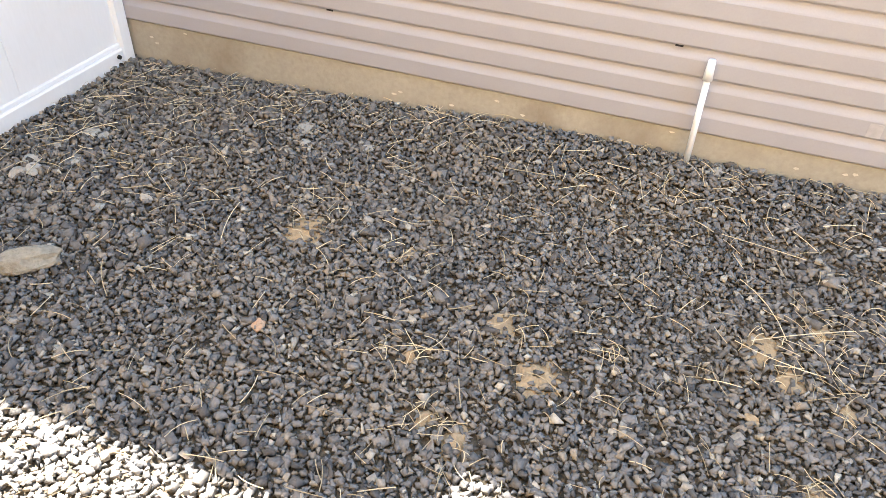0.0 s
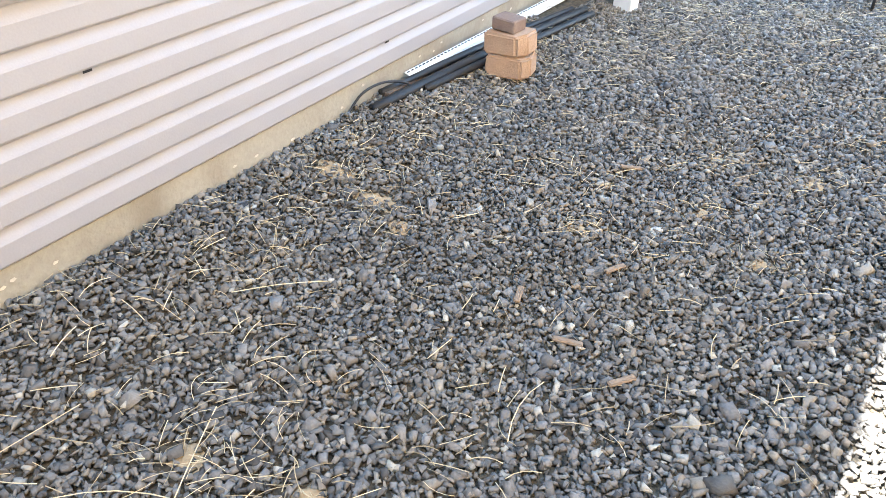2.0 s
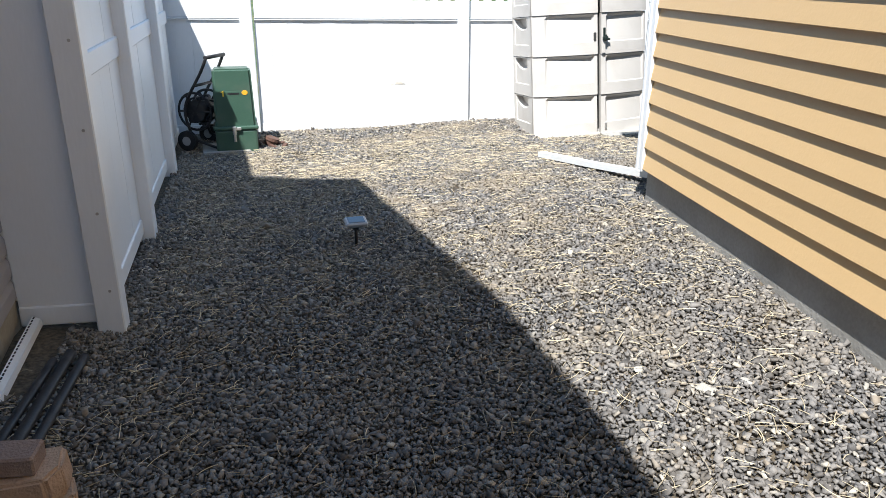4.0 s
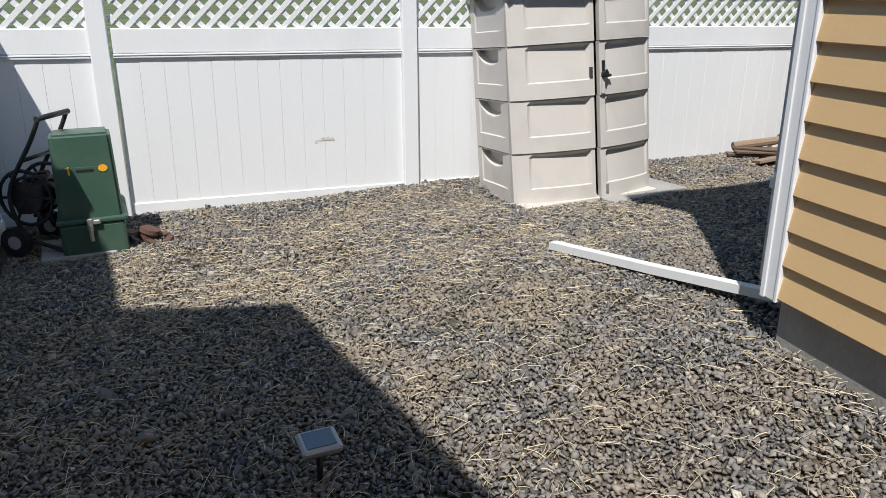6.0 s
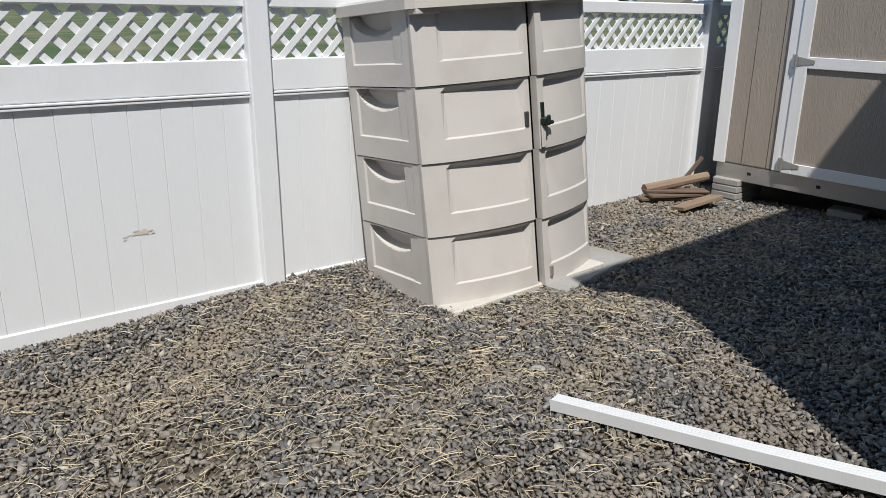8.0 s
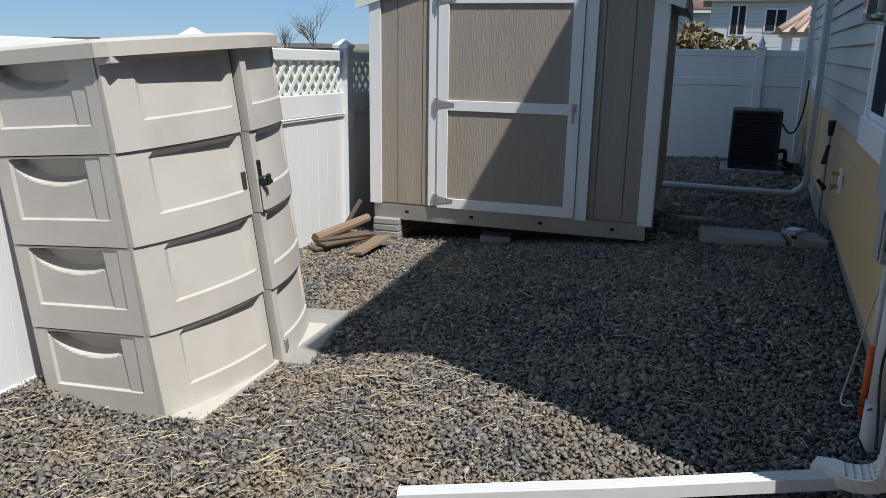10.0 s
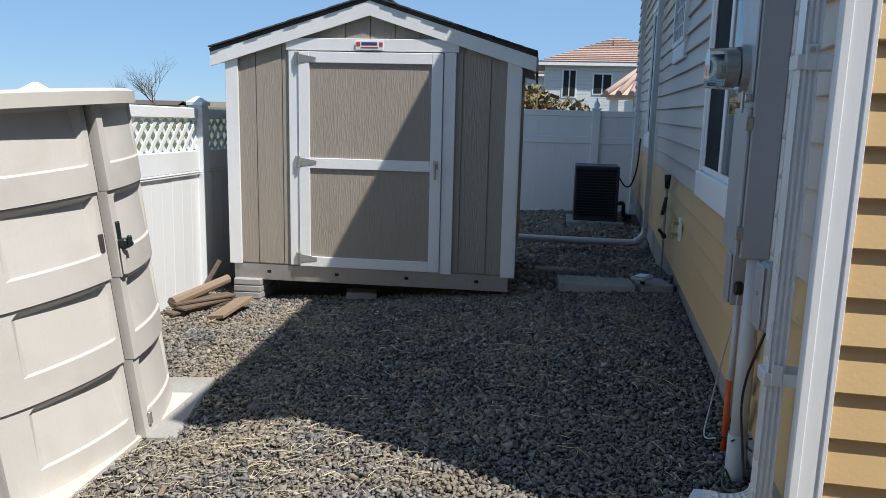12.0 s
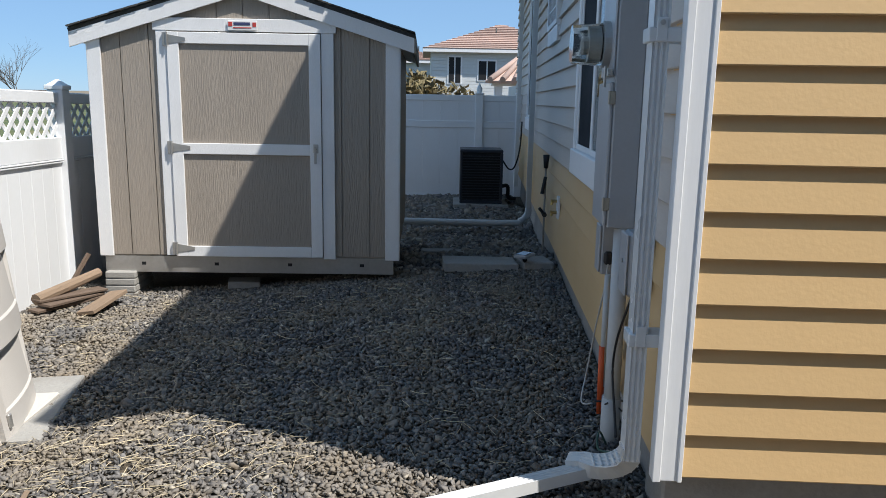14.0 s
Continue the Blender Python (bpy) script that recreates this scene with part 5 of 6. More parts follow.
# ---- side wall fittings ----
def meter_gear():
    b = thing("meter_box", SW @ Matrix.Translation((0.66, 0.026, 1.195)), "tall grey electric meter enclosure with a glass dome meter", "electric meter")
    boxed("backplate", (-0.03, -0.02, -0.04), (0.33, 0.0, 1.9), M_TRIM, b, 0.003, "white mounting board")
    boxed("enclosure", (0.0, 0.0, 0.0), (0.30, 0.112, 1.85), M_GREYBOX, b, 0.006)
    d = boxed("door", (0.004, 0.113, 0.01), (0.296, 0.130, 0.58), M_GREYBOX, b, 0.005, "grey hinged cover")
    boxed("upper_cover", (0.004, 0.113, 0.60), (0.296, 0.124, 1.84), M_GREYBOX, b, 0.005)
    for z in (0.10, 0.52):
        bm = bmesh.new()
        box(bm, (-0.004, 0.107, z - 0.026), (0.012, 0.134, z + 0.026), 0.003)
        rod(bm, (-0.003, 0.132, z - 0.026), (-0.003, 0.132, z + 0.026), 0.005)
        part("hinge", bm, M_HINGE, d)
    bm = bmesh.new()
    box(bm, (-0.004, 0.122, 0.60), (0.05, 0.147, 0.63), 0.004)
    rod(bm, (0.01, 0.152, 0.64), (0.01, 0.152, 0.56), 0.006)
    rod(bm, (-0.02, 0.134, 0.615), (0.03, 0.134, 0.615), 0.007)
    part("seal_hasp", bm, M_STEEL, b)
    bm = bmesh.new()
    bmesh.ops.create_cone(bm, cap_ends=True, segments=28, radius1=0.092, radius2=0.092, depth=0.03, matrix=Matrix.Translation((0.14, 0.137, 0.73)) @ pose(0, 0, 0, 90, 0, 0))
    part("meter_ring", bm, M_STEEL, b)
    bm = bmesh.new()
    bmesh.ops.create_cone(bm, cap_ends=True, segments=24, radius1=0.05, radius2=0.05, depth=0.05, matrix=Matrix.Translation((0.14, 0.182, 0.73)) @ pose(0, 0, 0, 90, 0, 0))
    box(bm, (0.11, 0.197, 0.705), (0.17, 0.237, 0.748), 0.01)
    part("meter_works", bm, M_WORKS, b)
    bm = bmesh.new()
    bmesh.ops.create_cone(bm, cap_ends=True, segments=28, radius1=0.084, radius2=0.076, depth=0.12, matrix=Matrix.Translation((0.14, 0.214, 0.73)) @ pose(0, 0, 0, -90, 0, 0))
    dome = part("meter_dome", bm, M_CLEAR, b, "clear dome", smooth=False)
    dome.visible_shadow = False
    c = thing("conduit", SW @ Matrix.Translation((0.70, 0.068, 0)), "thick grey conduit from the meter box into the ground", "conduit")
    rodded("pipe", (0, 0.0, 0.1), (0, 0.0, 1.195), 0.034, M_PVC, c, n=16)
    rodded("sleeve", (0, 0.0, 0.1), (0, 0.0, 0.46), 0.041, M_PVC, c, n=16)
    bm = bmesh.new()
    for k in range(5):
        a = k * 1.3
        rod(bm, (0.0, 0.0, 0.44), (0.07 * math.cos(a), 0.07 * math.sin(a), 0.41 + 0.02 * (k % 3)), 0.004, None, 5)
    part("wire_tie", bm, M_BLACK, c, "dark wire wrapped round the pipe")
    t = thing("conduit", SW @ Matrix.Translation((0.90, 0.08, 0)), "thin grey conduit with an orange foot", "conduit")
    rodded("pipe", (0, 0, 0.4), (0, 0, 0.95), 0.014, M_PVC, t)
    rodded("orange_sleeve", (0, 0, 0.30), (0, 0.005, 0.62), 0.0155, M_ORANGE, t, label="bright orange sleeve")
    s = thing("junction_box", SW @ Matrix.Translation((0.99, 0.03, 0.93)), "small grey outdoor outlet box with a black plug", "junction box")
    boxed("body", (0, 0, 0), (0.11, 0.07, 0.243), M_GREYBOX, s, 0.006)
    boxed("cover", (0.005, 0.07, 0.01), (0.105, 0.082, 0.225), M_GREYBOX, s, 0.004)
    boxed("plug", (-0.03, 0.02, 0.05), (0.0, 0.06, 0.11), M_BLACK, s, 0.01, "black plug")
    tube("flex", [(-0.02, 0.04, 0.06), (-0.03, 0.05, -0.05), (0.03, 0.07, -0.25), (0.1, 0.09, -0.5), (0.02, 0.12, -0.62), (-0.05, 0.08, -0.60)], 0.004, M_PVC, s, 6, "thin pale cord")
    g = thing("junction_box", SW @ Matrix.Translation((0.34, 0.03, 0.99)), "grey plastic utility box beside the downspout", "junction box")
    boxed("body", (0, 0, 0), (0.13, 0.075, 0.24), M_GREYBOX, g, 0.012)
    boxed("cover", (0.004, 0.075, 0.004), (0.126, 0.085, 0.236), M_GREYBOX, g, 0.008)
    rodded("screw", (0.06, 0.085, 0.13), (0.06, 0.09, 0.13), 0.008, M_STEEL, g)
    tube("cable", [(0.06, 0.04, 0.0), (0.07, 0.06, -0.08), (0.16, 0.07, -0.22), (0.2, 0.07, -0.36), (0.1, 0.07, -0.5), (0.0, 0.08, -0.55)], 0.005, M_BLACK, g, 6, "black looping cable")
    tube("cable", [(0.02, 0.05, -0.62), (0.12, 0.12, -0.66), (0.25, 0.1, -0.64), (0.3, 0.06, -0.72)], 0.005, M_GREEN, g, 6, "green ground wire")


meter_gear()
v = thing("gable_shutter", SW @ Matrix.Translation((4.35, 0.022, 2.22)), "small framed white grille window in the siding", "window")
boxed("panel", (0, -0.02, 0), (0.95, 0.02, 0.14), M_TRIM, v, 0.004)
boxed("glass", (0.06, -0.02, 0.16), (0.89, 0.006, 0.78), M_DARK, v, 0.002, "dark glass")
for x in (0.0, 0.89):
    boxed("stile", (x, -0.02, 0.14), (x + 0.06, 0.03, 0.80), M_TRIM, v, 0.004)
boxed("rail", (0, -0.02, 0.80), (0.95, 0.03, 0.87), M_TRIM, v, 0.004)
boxed("rail", (0.06, -0.02, 0.14), (0.89, 0.03, 0.19), M_TRIM, v, 0.004)
for k in range(1, 6):
    boxed("muntin", (0.06 + k * 0.138 - 0.008, 0.0, 0.19), (0.06 + k * 0.138 + 0.008, 0.016, 0.80), M_TRIM, v, 0.002)
for k in range(1, 4):
    boxed("muntin", (0.06, 0.0, 0.16 + k * 0.155 - 0.008), (0.89, 0.015, 0.16 + k * 0.155 + 0.008), M_TRIM, v, 0.002)

sp = thing("sprinkler_valve", SW @ Matrix.Translation((4.5, 0.07, -0.17)), "black irrigation riser with a backflow valve on the wall", "irrigation valve")
rodded("riser", (0, 0, 0.3), (0.02, 0.0, 1.30), 0.009, M_CONC_GREY, sp, label="thin grey pipe")
rodded("cap", (0.02, 0, 1.28), (0.02, 0, 1.40), 0.02, M_BLACK, sp, 0.03)
bm = bmesh.new()
rod(bm, (0.02, 0.0, 1.2), (-0.02, 0.03, 1.05), 0.016)
part("side_port", bm, M_BLACK, sp)
bm = bmesh.new()
rod(bm, (-0.04, 0.0, 0.86), (0.08, 0.0, 0.86), 0.022)
rod(bm, (-0.01, 0.0, 0.86), (-0.01, 0.05, 0.92), 0.014)
part("valve", bm, M_BLACK, sp)
hb = thing("hose_bib", SW @ Matrix.Translation((3.66, 0.03, 0.87)), "small white hose bib with brass taps on the siding", "tap")
boxed("plate", (-0.05, -0.01, -0.09), (0.05, 0.012, 0.09), M_TRIM, hb, 0.004)
for z in (-0.04, 0.05):
    bm = bmesh.new()
    rod(bm, (0, 0.01, z), (0, 0.06, z), 0.013)
    rod(bm, (0, 0.05, z), (0, 0.055, z - 0.03), 0.011)
    rod(bm, (-0.022, 0.06, z + 0.012), (0.022, 0.06, z + 0.012), 0.006)
    part("tap", bm, M_BRASS, hb)


def ac_unit():
    a = thing("ac_condenser", pose(9.9, 11.18, 0.0, 0, 0, -2), "dark boxy air-conditioning condenser on a concrete pad", "air conditioner")
    z0 = gz(9.9, 11.2)
    boxed("pad", (-0.42, -0.42, z0 - 0.06), (0.42, 0.42, z0 + 0.05), M_CONC_GREY, a, 0.01)
    s = 0.325
    # solid block, its near-black colour giving the shade between the louvres
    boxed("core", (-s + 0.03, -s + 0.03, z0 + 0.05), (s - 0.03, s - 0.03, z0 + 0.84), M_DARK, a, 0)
    boxed("base_pan", (-s, -s, z0 + 0.05), (s, s, z0 + 0.10), M_AC, a, 0.012)
    boxed("top", (-s, -s, z0 + 0.82), (s, s, z0 + 0.87), M_AC, a, 0.012)
    data = None
    for k in range(17):
        z = z0 + 0.115 + k * 0.041
        if data is None:
            bm = bmesh.new()
            for sg in (-1, 1):
                box(bm, (-s + 0.01, sg * (s - 0.008) - 0.008, -0.009), (s - 0.01, sg * (s - 0.008) + 0.008, 0.009), 0)
                box(bm, (sg * (s - 0.008) - 0.006, -s + 0.02, -0.006), (sg * (s - 0.008) + 0.006, s - 0.02, 0.006), 0)
            ob = part("louvre", bm, M_AC, a)
            ob.matrix_local = Matrix.Translation((0, 0, z))
            data = ob.data
        else:
            piece("louvre", data, a, Matrix.Translation((0, 0, z)))
    for x in (-s + 0.02, s - 0.02):
        for y in (-s + 0.02, s - 0.02):
            boxed("corner_post", (x - 0.02, y - 0.02, z0 + 0.10), (x + 0.02, y + 0.02, z0 + 0.82), M_AC, a, 0.006)
    tube("line_set", [(-0.1, -0.33, z0 + 0.3), (-0.1, -0.42, z0 + 0.3), (-0.05, -0.44, z0 + 0.12), (0.0, -0.55, z0 + 0.1)], 0.03, M_BLACK, a, 8)
    tube("power_whip", [(-0.2, -0.33, z0 + 0.7), (-0.2, -0.42, z0 + 0.58), (-0.3, -0.5, z0 + 0.62), (-0.4, -0.56, z0 + 0.9), (-0.4, -0.58, z0 + 1.3)], 0.012, M_BLACK, a, 8)


ac_unit()


def paver(x, y, L, W, rz, label, h=0.05):
    bm = bmesh.new()
    box(bm, (-L / 2, -W / 2, -0.03), (L / 2, W / 2, h), 0.008)
    ob = part("paver", bm, M_CONC_GREY, None)
    ob.matrix_world = pose(x, y, gz(x, y) + 0.015, 1, 1, rz)
    return tagged(ob, label, "paver")


paver(4.42, 11.57, 0.34, 0.62, 3, "long flat concrete paver in the shaded gravel")
paver(4.45, 11.10, 0.32, 0.26, 8, "short flat concrete paver by the house wall")
paver(5.45, 11.86, 0.16, 0.42, 2, "narrow dark paver bar near the shed", 0.03)


def solar_light(m, label):
    s = thing("solar_light", m, label, "garden light")
    rodded("stake", (0, 0, -0.05), (0, 0, 0.15), 0.011, M_BLACK, s)
    rodded("collar", (0, 0, 0.12), (0, 0, 0.155), 0.02, M_BLACK, s)
    bm = bmesh.new()
    box(bm, (-0.07, -0.062, 0.155), (0.07, 0.062, 0.185), 0.008)
    h = part("head", bm, M_GREYBOX, s)
    boxed("panel", (-0.052, -0.045, 0.1855), (0.052, 0.045, 0.189), M_SOLAR, h, 0.001, "dark solar cell")
    boxed("lens", (-0.06, -0.066, 0.158), (0.06, -0.060, 0.172), M_CLEAR, h, 0.002)


solar_light(pose(-1.50, 11.26, gz(-1.5, 11.26), 6, 0, 3), "grey solar stake light standing in the gravel")
solar_light(pose(4.30, 11.18, gz(4.3, 11.2) - 0.04, -8, 4, 40), "pale solar stake light by the pavers")


# ---- passage by the mauve house ----
def retaining_block(m, label):
    """A tumbled wall block with a split, bevelled face."""
    rng = random.Random(round(m.translation.z * 1000))
    o = [(-0.10, -0.085), (0.07, -0.085), (0.105, -0.03), (0.10, 0.075), (-0.095, 0.085)]
    bm = bmesh.new()
    vs = [bm.verts.new((x, y, 0)) for x, y in o]
    f = bm.faces.new(vs)
    r = bmesh.ops.extrude_face_region(bm, geom=[f])
    bmesh.ops.translate(bm, verts=[g for g in r["geom"] if isinstance(g, bmesh.types.BMVert)], vec=(0, 0, 0.098))
    bmesh.ops.bevel(bm, geom=list(bm.edges), offset=0.010, segments=2, affect="EDGES")
    bmesh.ops.subdivide_edges(bm, edges=list(bm.edges), cuts=1, use_grid_fill=True)
    for v in bm.verts:
        v.co += Vector((rng.uniform(-1, 1), rng.uniform(-1, 1), rng.uniform(-1, 1))) * 0.0022
    b = part("retaining_block", bm, M_PAVER, None)
    b.matrix_world = m
    return tagged(b, label, "landscape block", "stacked landscape blocks")


zb = gz(-2.8, 8.84) + 0.012
S_ = Matrix.Diagonal((1.1, 1.1, 1.12, 1))
retaining_block(pose(-2.79, 8.83, zb, 0, 0, 12) @ S_, "tan rough-faced landscape block standing on the gravel")
retaining_block(pose(-2.803, 8.84, zb + 0.110, 1, -2, 2) @ S_, "tan rough-faced landscape block stacked on another")
bm = bmesh.new()
box(bm, (-0.062, -0.05, 0), (0.062, 0.05, 0.058), 0.006)
top = part("paver_brick", bm, M_PAVER_TOP, None)
top.matrix_world = pose(-2.82, 8.83, zb + 0.222, 1, 2, -4) @ S_
tagged(top, "small grey-brown paver brick on top of the stacked blocks", "paver brick")

wx = lambda y: -2.97 - 0.075 * (y - 6.5)
pipe = thing("drain_edging", pose(0, 0, 0), "long white perforated plastic strip lying against the foundation", "plastic strip")
y0, y1 = 8.32, 10.32
bm = bmesh.new()
a, b = Vector((wx(y0) + 0.045, y0, 0.150)), Vector((wx(y1) + 0.10, y1, 0.140))
plate(bm, [a + Vector((-0.024, 0, 0.014)), b + Vector((-0.024, 0, 0.014)), b + Vector((0.008, 0, 0.0)), a + Vector((0.008, 0, 0.0))], 0.006)
plate(bm, [a + Vector((0.008, 0, 0.0)), b + Vector((0.008, 0, 0.0)), b + Vector((0.013, 0, -0.03)), a + Vector((0.013, 0, -0.03))], 0.006)
part("strip", bm, M_VINYL, pipe)
bm = bmesh.new()
n = 60
for k in range(n):
    c = a.lerp(b, (k + 0.5) / n)
    box(bm, (c.x - 0.016, c.y - 0.009, c.z + 0.008), (c.x - 0.010, c.y + 0.009, c.z + 0.0185))
part("slots", bm, M_DARK, pipe, "row of dark slots")
edge = thing("lawn_edging", pose(0, 0, 0), "black plastic landscape edging strips lying on the gravel", "edging")
for dx, dz, ya, yb, r in ((0.14, 0.125, 7.95, 9.98, 0.026), (0.08, 0.135, 8.1, 9.9, 0.020), (0.20, 0.115, 8.3, 9.95, 0.022)):
    tube("strip", [(wx(ya) + dx - 0.04, ya, dz + 0.01), (wx(9.0) + dx + 0.04, 9.0, dz), (wx(yb) + dx + 0.15, yb, dz - 0.015)], r, M_BLACK, edge, 8, flat=0.8)
board = plank(0.5, 0.03, 0.02, pose(wx(8.35) + 0.06, 8.35, 0.13, 0, 2, 96), M_WOOD, "thin weathered lath under the white strip")
lead = tube("loose_cable", [(wx(7.85) + 0.03, 7.85, 0.12), (wx(7.95) + 0.04, 7.95, 0.19), (wx(8.1) + 0.06, 8.1, 0.20), (wx(8.25) + 0.09, 8.25, 0.15), (wx(8.2) + 0.13, 8.18, 0.13)], 0.006, M_BLACK)
tagged(lead, "thin black cable looping out of the foundation", "cable")

st = thing("cleanout_pipe", pose(0, 0, 0), "thin white plastic pipe with a cap leaning on the siding", "pipe")
pa, pb = Vector((wx(5.67) + 0.055, 5.672, 0.09)), Vector((wx(5.66) + 0.04, 5.66, 0.485))
rodded("tube", pa, pb, 0.0125, M_VINYL, st)
rodded("cap", pb - (pb - pa).normalized() * 0.005, pb + (pb - pa).normalized() * 0.075, 0.019, M_VINYL, st, 0.014)


def stone(x, y, r, squash, rz, mat, label, name="stone", seed=1, stretch=1.5, lift=0.3):
    rng = random.Random(seed)
    bm = bmesh.new()
    bmesh.ops.create_icosphere(bm, subdivisions=3, radius=1)
    off = Vector((rng.uniform(0, 50), rng.uniform(0, 50), 0))
    for v in bm.verts:
        p = v.co * 1.3 + off
        v.co *= 1 + 0.28 * noise.noise(p) + 0.12 * noise.noise(p * 3.1)
        v.co = Vector((v.co.x * r * stretch, v.co.y * r, v.co.z * r * squash))
    ob = part(name, bm, mat, None)
    ob.matrix_world = pose(x, y, gz(x, y) + r * squash * lift, 4, 3, rz)
    return tagged(ob, label, "stone", "pale stones" if name == "stone" else "")


stone(-1.29, 3.76, 0.056, 0.75, -52, M_ROCK, "long pale lichen-grey rock lying on the gravel", "rock", 3, 2.0, 0.6)
spots = [(-2.47, 4.12, 0.034), (-2.37, 4.18, 0.026), (-2.03, 3.35, 0.026), (-2.04, 3.42, 0.024), (-1.84, 3.45, 0.022), (-1.77, 3.85, 0.024), (-1.72, 3.80, 0.018), (-1.65, 3.73, 0.020), (-1.69, 3.30, 0.03),
         (-1.73, 3.34, 0.032), (-1.78, 3.28, 0.028), (-2.45, 4.43, 0.024), (-1.9, 3.3, 0.022), (-1.61, 7.89, 0.022), (-0.39, 8.94, 0.032), (-0.23, 8.93, 0.024), (-0.55, 9.2, 0.02), (-0.75, 8.75, 0.018),
         (0.35, 11.9, 0.02), (-0.83, 11.88, 0.026), (-0.45, 11.3, 0.024), (-0.2, 12.2, 0.02), (0.6, 13.2, 0.022), (-2.84, 5.80, 0.022), (1.1, 12.9, 0.018)]
for k, (x, y, r) in enumerate(spots):
    stone(x, y, r, 0.45, 47 * k, M_WHITE_STONE, "pale stone among the dark gravel", "stone", 20 + k, 1.3)
stone(-1.67, 6.06, 0.018, 0.5, 60, M_SAND, "small tan stone in the gravel", "stone", 78, 1.3)
stone(-1.38, 4.60, 0.022, 0.6, 20, M_PAVER, "reddish rounded stone in the gravel", "stone", 77, 1.2)
bark = [(-1.62, 7.56, 70), (-1.58, 7.15, 20), (-1.81, 7.26, 110), (-1.38, 7.08, 60), (-1.87, 8.26, 30), (0.9, 13.6, 15)]
for x, y, a in bark:
    bm = bmesh.new()
    box(bm, (-0.045, -0.011, 0), (0.045, 0.011, 0.012), 0.004)
    ob = part("bark_chip", bm, M_WOOD_PALE, None)
    ob.matrix_world = pose(x, y, gz(x, y) + 0.014, 0, 4, a)
    tagged(ob, "small brown chip of wood on the gravel", "wood chip", "wood chips")


# ---- beyond the fences ----
def tile_roof_house(m, W, D, H, rise, label, wins_at):
    h = thing("house", m, label, "house")
    wl = boxed("wall", (0, 0, -0.5), (D, W, H), M_STUCCO, h, 0)
    z = 0.3
    while z < H - 0.1:
        boxed("siding_board", (-0.03, 0.0, z), (0.0, W, z + 0.19), M_STUCCO, wl, 0.01)
        z += 0.2
    o = 0.5
    c = [(-o, -o, H), (-o, W + o, H), (D + o, W + o, H), (D + o, -o, H)]
    r = min(W, D) / 2
    e, f = ((D / 2, r, H + rise), (D / 2, W - r, H + rise)) if W > D else ((r, W / 2, H + rise), (D - r, W / 2, H + rise))
    bm = bmesh.new()
    V = [bm.verts.new(p) for p in c] + [bm.verts.new(e), bm.verts.new(f)]
    fs = ((0, 1, 5, 4), (1, 2, 5), (2, 3, 4, 5), (3, 0, 4)) if W > D else ((0, 1, 4), (1, 2, 5, 4), (2, 3, 5), (3, 0, 4, 5))
    for q in fs:
        bm.faces.new([V[i] for i in q])
    bm.faces.new([V[i] for i in (3, 2, 1, 0)])
    rf = part("roof", bm, M_TILE, h)
    # tile courses on the slope that faces the yard
    n = 14
    a, b, t0, t1 = Vector(c[0]), Vector(c[1]), Vector(e), Vector(f) if W > D else Vector(e)
    for k in range(n):
        u, v = k / n, (k + 1) / n
        p0, p1, q0, q1 = a.lerp(t0, u), b.lerp(t1, u), a.lerp(t0, v), b.lerp(t1, v)
        up = Vector((-0.03, 0, 0.05))
        link_mesh("tile_course", [p0 + up * 1.6, p1 + up * 1.6, q1 + up * 0.4, q0 + up * 0.4, p0, p1, q1, q0],
                  [(0, 1, 2, 3), (7, 6, 5, 4), (4, 5, 1, 0), (5, 6, 2, 1), (6, 7, 3, 2), (7, 4, 0, 3)], M_TILE, rf)
    boxed("fascia", (-o - 0.02, -o, H - 0.18), (-o + 0.05, W + o, H + 0.02), M_TRIM, h, 0.01)
    for y, z, w, hh in wins_at:
        wn_ = boxed("window", (-0.07, y, z), (-0.02, y + w, z + hh), M_TRIM, h, 0.01)
        boxed("pane", (-0.09, y + 0.1, z + 0.1), (-0.07, y + w / 2 - 0.04, z + hh - 0.1), M_DARK, wn_, 0)
        boxed("pane", (-0.09, y + w / 2 + 0.04, z + 0.1), (-0.07, y + w - 0.1, z + hh - 0.1), M_DARK, wn_, 0)
    for y in (W * 0.3, W * 0.55):
        rodded("vent_pipe", (D * 0.3, y, H + rise * 0.4), (D * 0.3, y, H + rise * 0.4 + 0.8), 0.045, M_BLACK, h)
    return h


tile_roof_house(pose(45, 2.6, 0.0), 9.2, 9.0, 4.75, 1.9, "pale two-storey house with a terracotta tile roof, far beyond the fence", [(7.3, 2.7, 0.9, 1.7), (5.2, 2.9, 1.2, 1.3), (1.5, 2.7, 1.4, 1.5)])
tile_roof_house(pose(58, 11.2, -0.2), 5.0, 9.0, 4.9, 1.2, "second tile-roofed house mostly hidden behind the first", [(1.0, 2.7, 1.0, 1.4)])
porch = thing("house", pose(32, 1.6, -0.55), "white porch with a terracotta tile roof and square columns", "house")
boxed("wall", (1.5, -1, -0.3), (5, 6.3, 3.0), M_STUCCO, porch, 0)
for y in (7.1, 4.2):
    boxed("column", (0.0, y, -0.2), (0.35, y + 0.35, 3.0), M_TRIM, porch, 0.02)
boxed("beam", (-0.2, 1.0, 2.95), (0.4, 7.6, 3.15), M_TRIM, porch, 0.02)
bm = bmesh.new()
plate(bm, [(-0.5, 7.9, 3.15), (-0.5, 0.5, 3.15), (3.0, 0.5, 4.6), (3.0, 5.6, 4.6)], 0.12)
pr = part("roof", bm, M_TILE, porch)
for k in range(12):
    u = k / 12
    y = 7.7 - u * 6.5
    rodded("roof_tile", (-0.55, y, 3.2), (3.0, y if y < 5.6 else 5.6, 4.66), 0.13, M_TILE, pr, n=8)


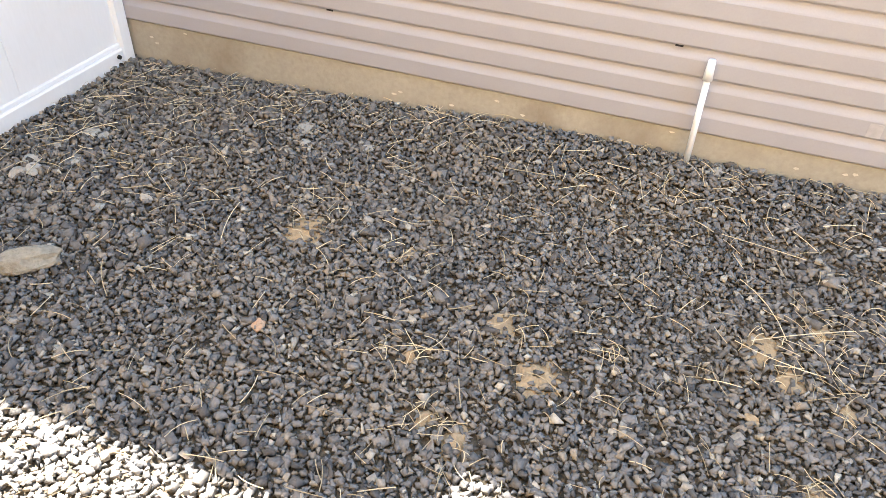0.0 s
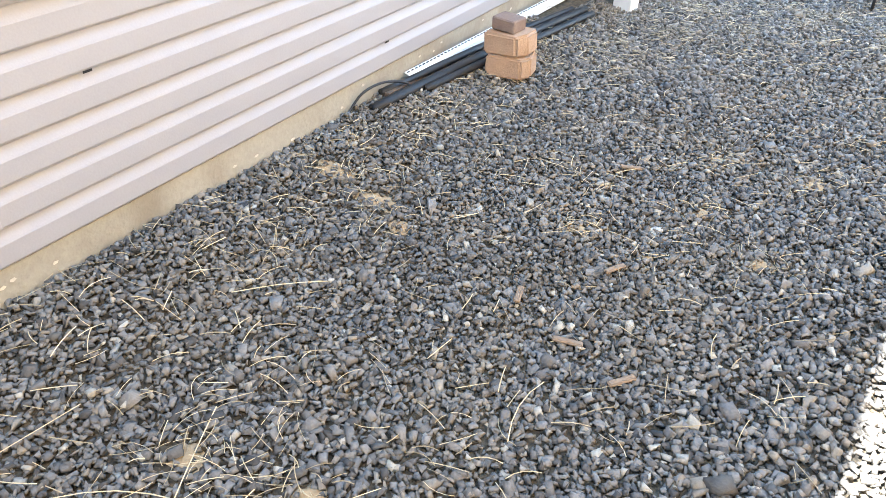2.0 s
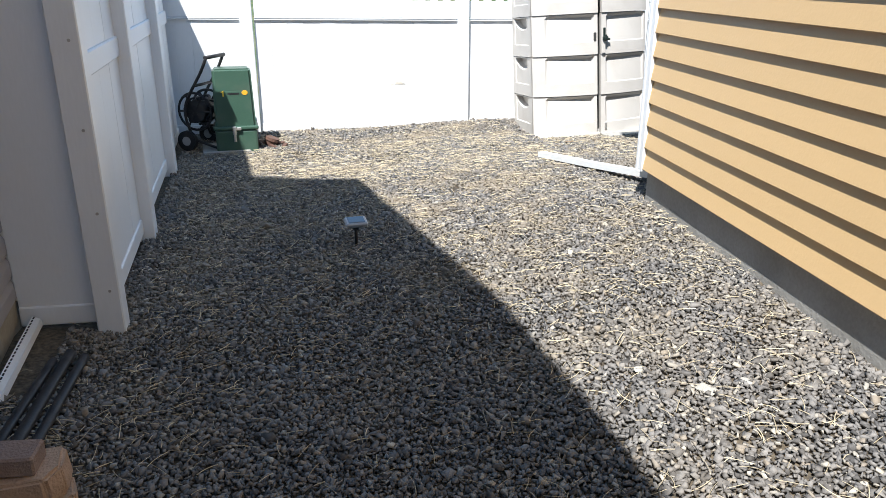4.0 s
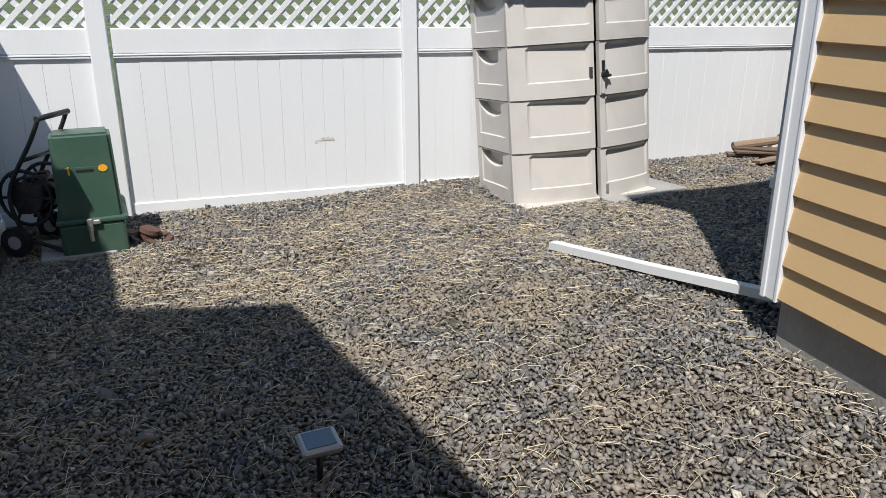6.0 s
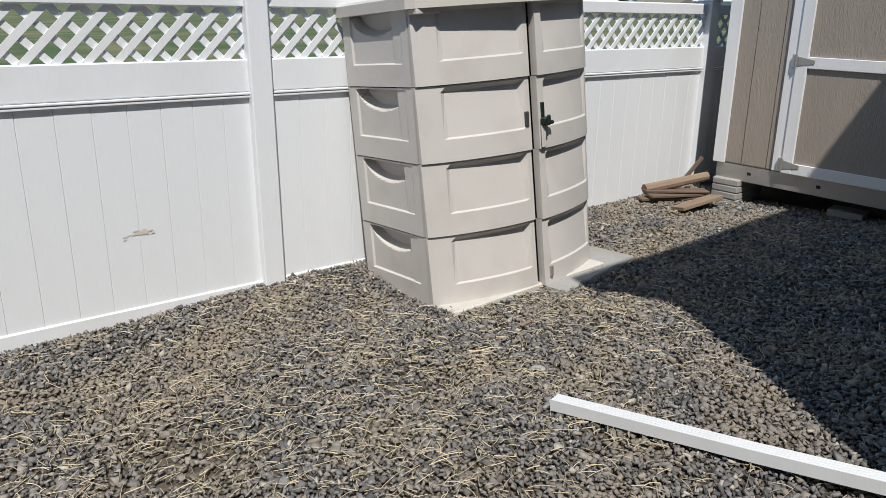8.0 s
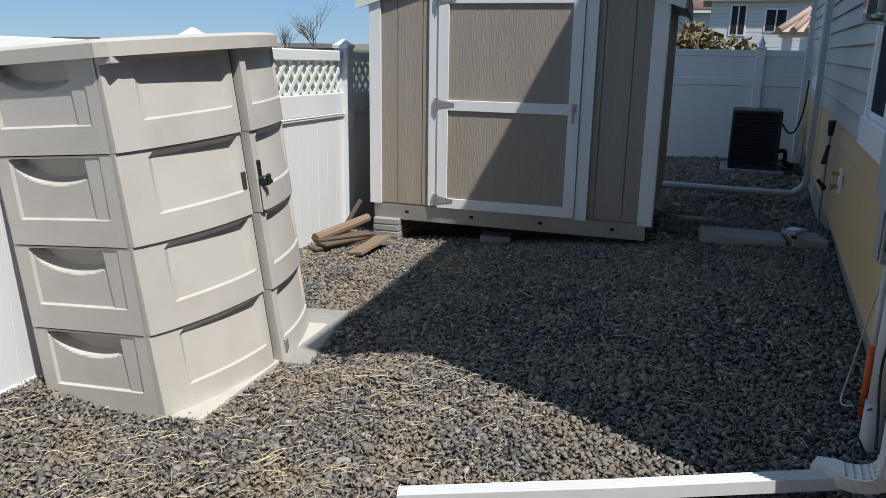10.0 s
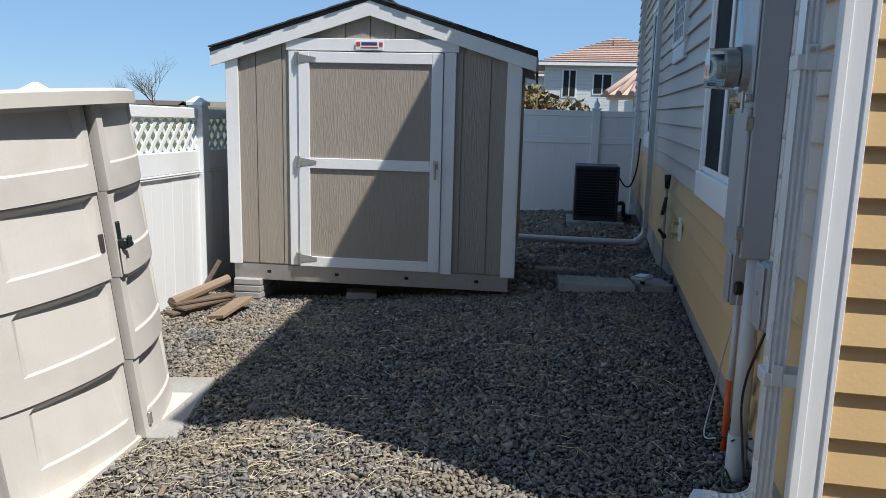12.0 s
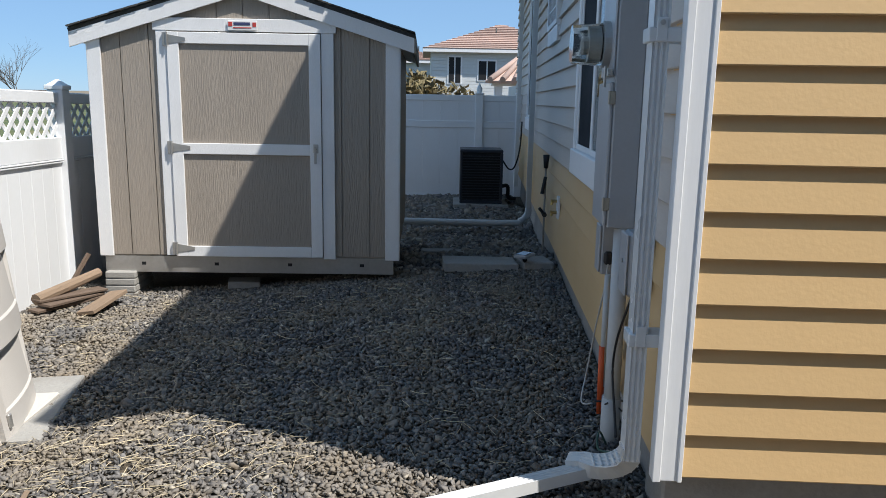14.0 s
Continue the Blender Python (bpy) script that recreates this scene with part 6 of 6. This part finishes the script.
def leafy_bush(m, rx, ry, rz, n, label, mat, seed):
    rng = np.random.default_rng(seed)
    b = thing("bush", m, label, "bush")
    bm = bmesh.new()
    for k in range(9):
        a = rng.uniform(0, 6.28)
        rod(bm, (0, 0, 0), (rx * 0.7 * math.cos(a), ry * 0.7 * math.sin(a), rz * rng.uniform(0.8, 1.5)), 0.03, 0.01, 5)
    part("stems", bm, M_BARK, b)
    verts, faces = [], []
    for _ in range(n):
        d = rng.normal(0, 1, 3)
        d /= np.linalg.norm(d)
        r = rng.uniform(0.45, 1.0) ** 0.5 * (1 + 0.18 * math.sin(d[0] * 7 + d[1] * 5))
        c = np.array([d[0] * rx * r, d[1] * ry * r, max(0.05, rz + d[2] * rz * r)])
        s = rng.uniform(0.03, 0.075)
        u, w = rng.normal(0, s, 3), rng.normal(0, s, 3)
        k = len(verts)
        verts += [tuple(c - u), tuple(c + w), tuple(c + u), tuple(c - w * 0.6)]
        faces += [(k, k + 1, k + 2), (k, k + 2, k + 3)]
    link_mesh("leaves", verts, faces, mat, b)
    return b


leafy_bush(pose(22, 12.3, 0), 1.2, 1.0, 1.22, 5200, "dense olive-brown bush behind the far fence", M_BUSH, 3)
leafy_bush(pose(23, 10.9, 0), 0.6, 0.7, 1.05, 1500, "smaller olive bush beside the larger one", M_BUSH, 8)


def bare_tree(m, height, label, seed, spread=0.5):
    rng = random.Random(seed)
    t = thing("tree", m, label, "tree")
    bm = bmesh.new()
    twigs = bmesh.new()

    def grow(p, d, L, r, depth):
        q = p + d * L
        rod(bm if depth < 2 else twigs, p, q, r, r * 0.62, 6 if depth < 2 else 4)
        if depth >= 5:
            return
        for _ in range(4 if depth < 3 else 2):
            nd = (d + Vector((rng.uniform(-1, 1), rng.uniform(-1, 1), rng.uniform(-0.1, 0.5))) * spread).normalized()
            grow(q, nd, L * rng.uniform(0.62, 1.0), r * 0.6, depth + 1)
    grow(Vector((0, 0, -0.2)), Vector((0, 0, 1)), height * 0.2, height * 0.012, 0)
    part("trunk", bm, M_BARK, t)
    part("crown", twigs, M_BARK, t, "leafless twigs")


bare_tree(pose(60, 44.3, 0), 6.6, "leafless young tree far out in the field", 5, 0.75)
bare_tree(pose(62, 48.6, 0), 4.2, "thin leafless tree far out in the field", 9, 0.3)

for k, (x, y, w, h, mt) in enumerate(((150, 105, 9, 2.4, M_STUCCO), (160, 92, 12, 2.2, M_TILE), (170, 150, 14, 2.6, M_STUCCO), (165, 120, 8, 1.8, M_WOOD), (120, 112, 5, 2.0, M_STUCCO), (180, 180, 16, 3.2, M_STUCCO))):
    hb_ = thing("house", pose(x, y, -0.6), "low far-off building on the horizon", "house", "distant buildings")
    boxed("wall", (0, 0, 0), (6, w, h), mt, hb_, 0)
    bm = bmesh.new()
    plate(bm, [(-0.4, -0.4, h), (3, -0.4, h + 1), (3, w + 0.4, h + 1), (-0.4, w + 0.4, h)], 0.1)
    plate(bm, [(6.4, w + 0.4, h), (3, w + 0.4, h + 1), (3, -0.4, h + 1), (6.4, -0.4, h)], 0.1)
    part("roof", bm, M_ROOF if k % 2 else M_STUCCO, hb_)
hill = bmesh.new()
n = 60
low = [hill.verts.new((700, -700 + 1900 * k / n, -2)) for k in range(n + 1)]
high = [hill.verts.new((760, -700 + 1900 * k / n, 5.5 + 1.6 * noise.noise(Vector((k * 0.23, 0, 3))) + 0.8 * noise.noise(Vector((k * 0.9, 0, 7))))) for k in range(n + 1)]
back = [hill.verts.new((840, -700 + 1900 * k / n, -2)) for k in range(n + 1)]
for a, b in ((low, high), (high, back)):
    for k in range(n):
        hill.faces.new((a[k], a[k + 1], b[k + 1], b[k]))
hl = part("backdrop", hill, material("dry distant land", (0.20, 0.17, 0.125), 0.95, 0.2, 0.3, 0.02, 0.0), None)
tagged(hl, "low dry ridge along the horizon", "backdrop", kind="structure")

# marks on the mauve wall: weep notches, a scuff, paint chips on the foundation
M_CHIP = material("paint chip", (0.62, 0.58, 0.50), 0.8, 0.2, 80, 20, 0.0)
M_SCUFF = material("grey scuff", (0.42, 0.41, 0.42), 0.6, 0.15, 40, 10, 0.0)
for k, (lx, course) in enumerate(((0.46, 3), (0.85, 5), (1.9, 2), (-0.7, 4), (-2.2, 1), (3.0, 4))):
    boxed("weep_notch", (lx, 0.0195, 0.243 + course * 0.1143 - 0.004), (lx + 0.03, 0.0215, 0.243 + course * 0.1143 + 0.003), M_DARK, mauve, 0)
boxed("scuff_mark", (-0.31, 0.0198, 0.243 + 0.1143 + 0.006), (-0.26, 0.0206, 0.243 + 0.1143 + 0.062), M_SCUFF, mauve, 0, "faint grey scuff on the siding")
rng = random.Random(21)
for k in range(26):
    lx, z = rng.uniform(-3.6, 3.2), rng.uniform(0.13, 0.23)
    bm = bmesh.new()
    a0 = rng.uniform(0, 6.28)
    vs = [(lx + rng.uniform(0.5, 1) * 0.016 * math.cos(a0 + q), 0.0095, z + rng.uniform(0.4, 1) * 0.008 * math.sin(a0 + q)) for q in (0, 1.2, 2.4, 3.6, 4.9)]
    plate(bm, vs, 0.001)
    part("paint_chip", bm, M_CHIP, mauve)
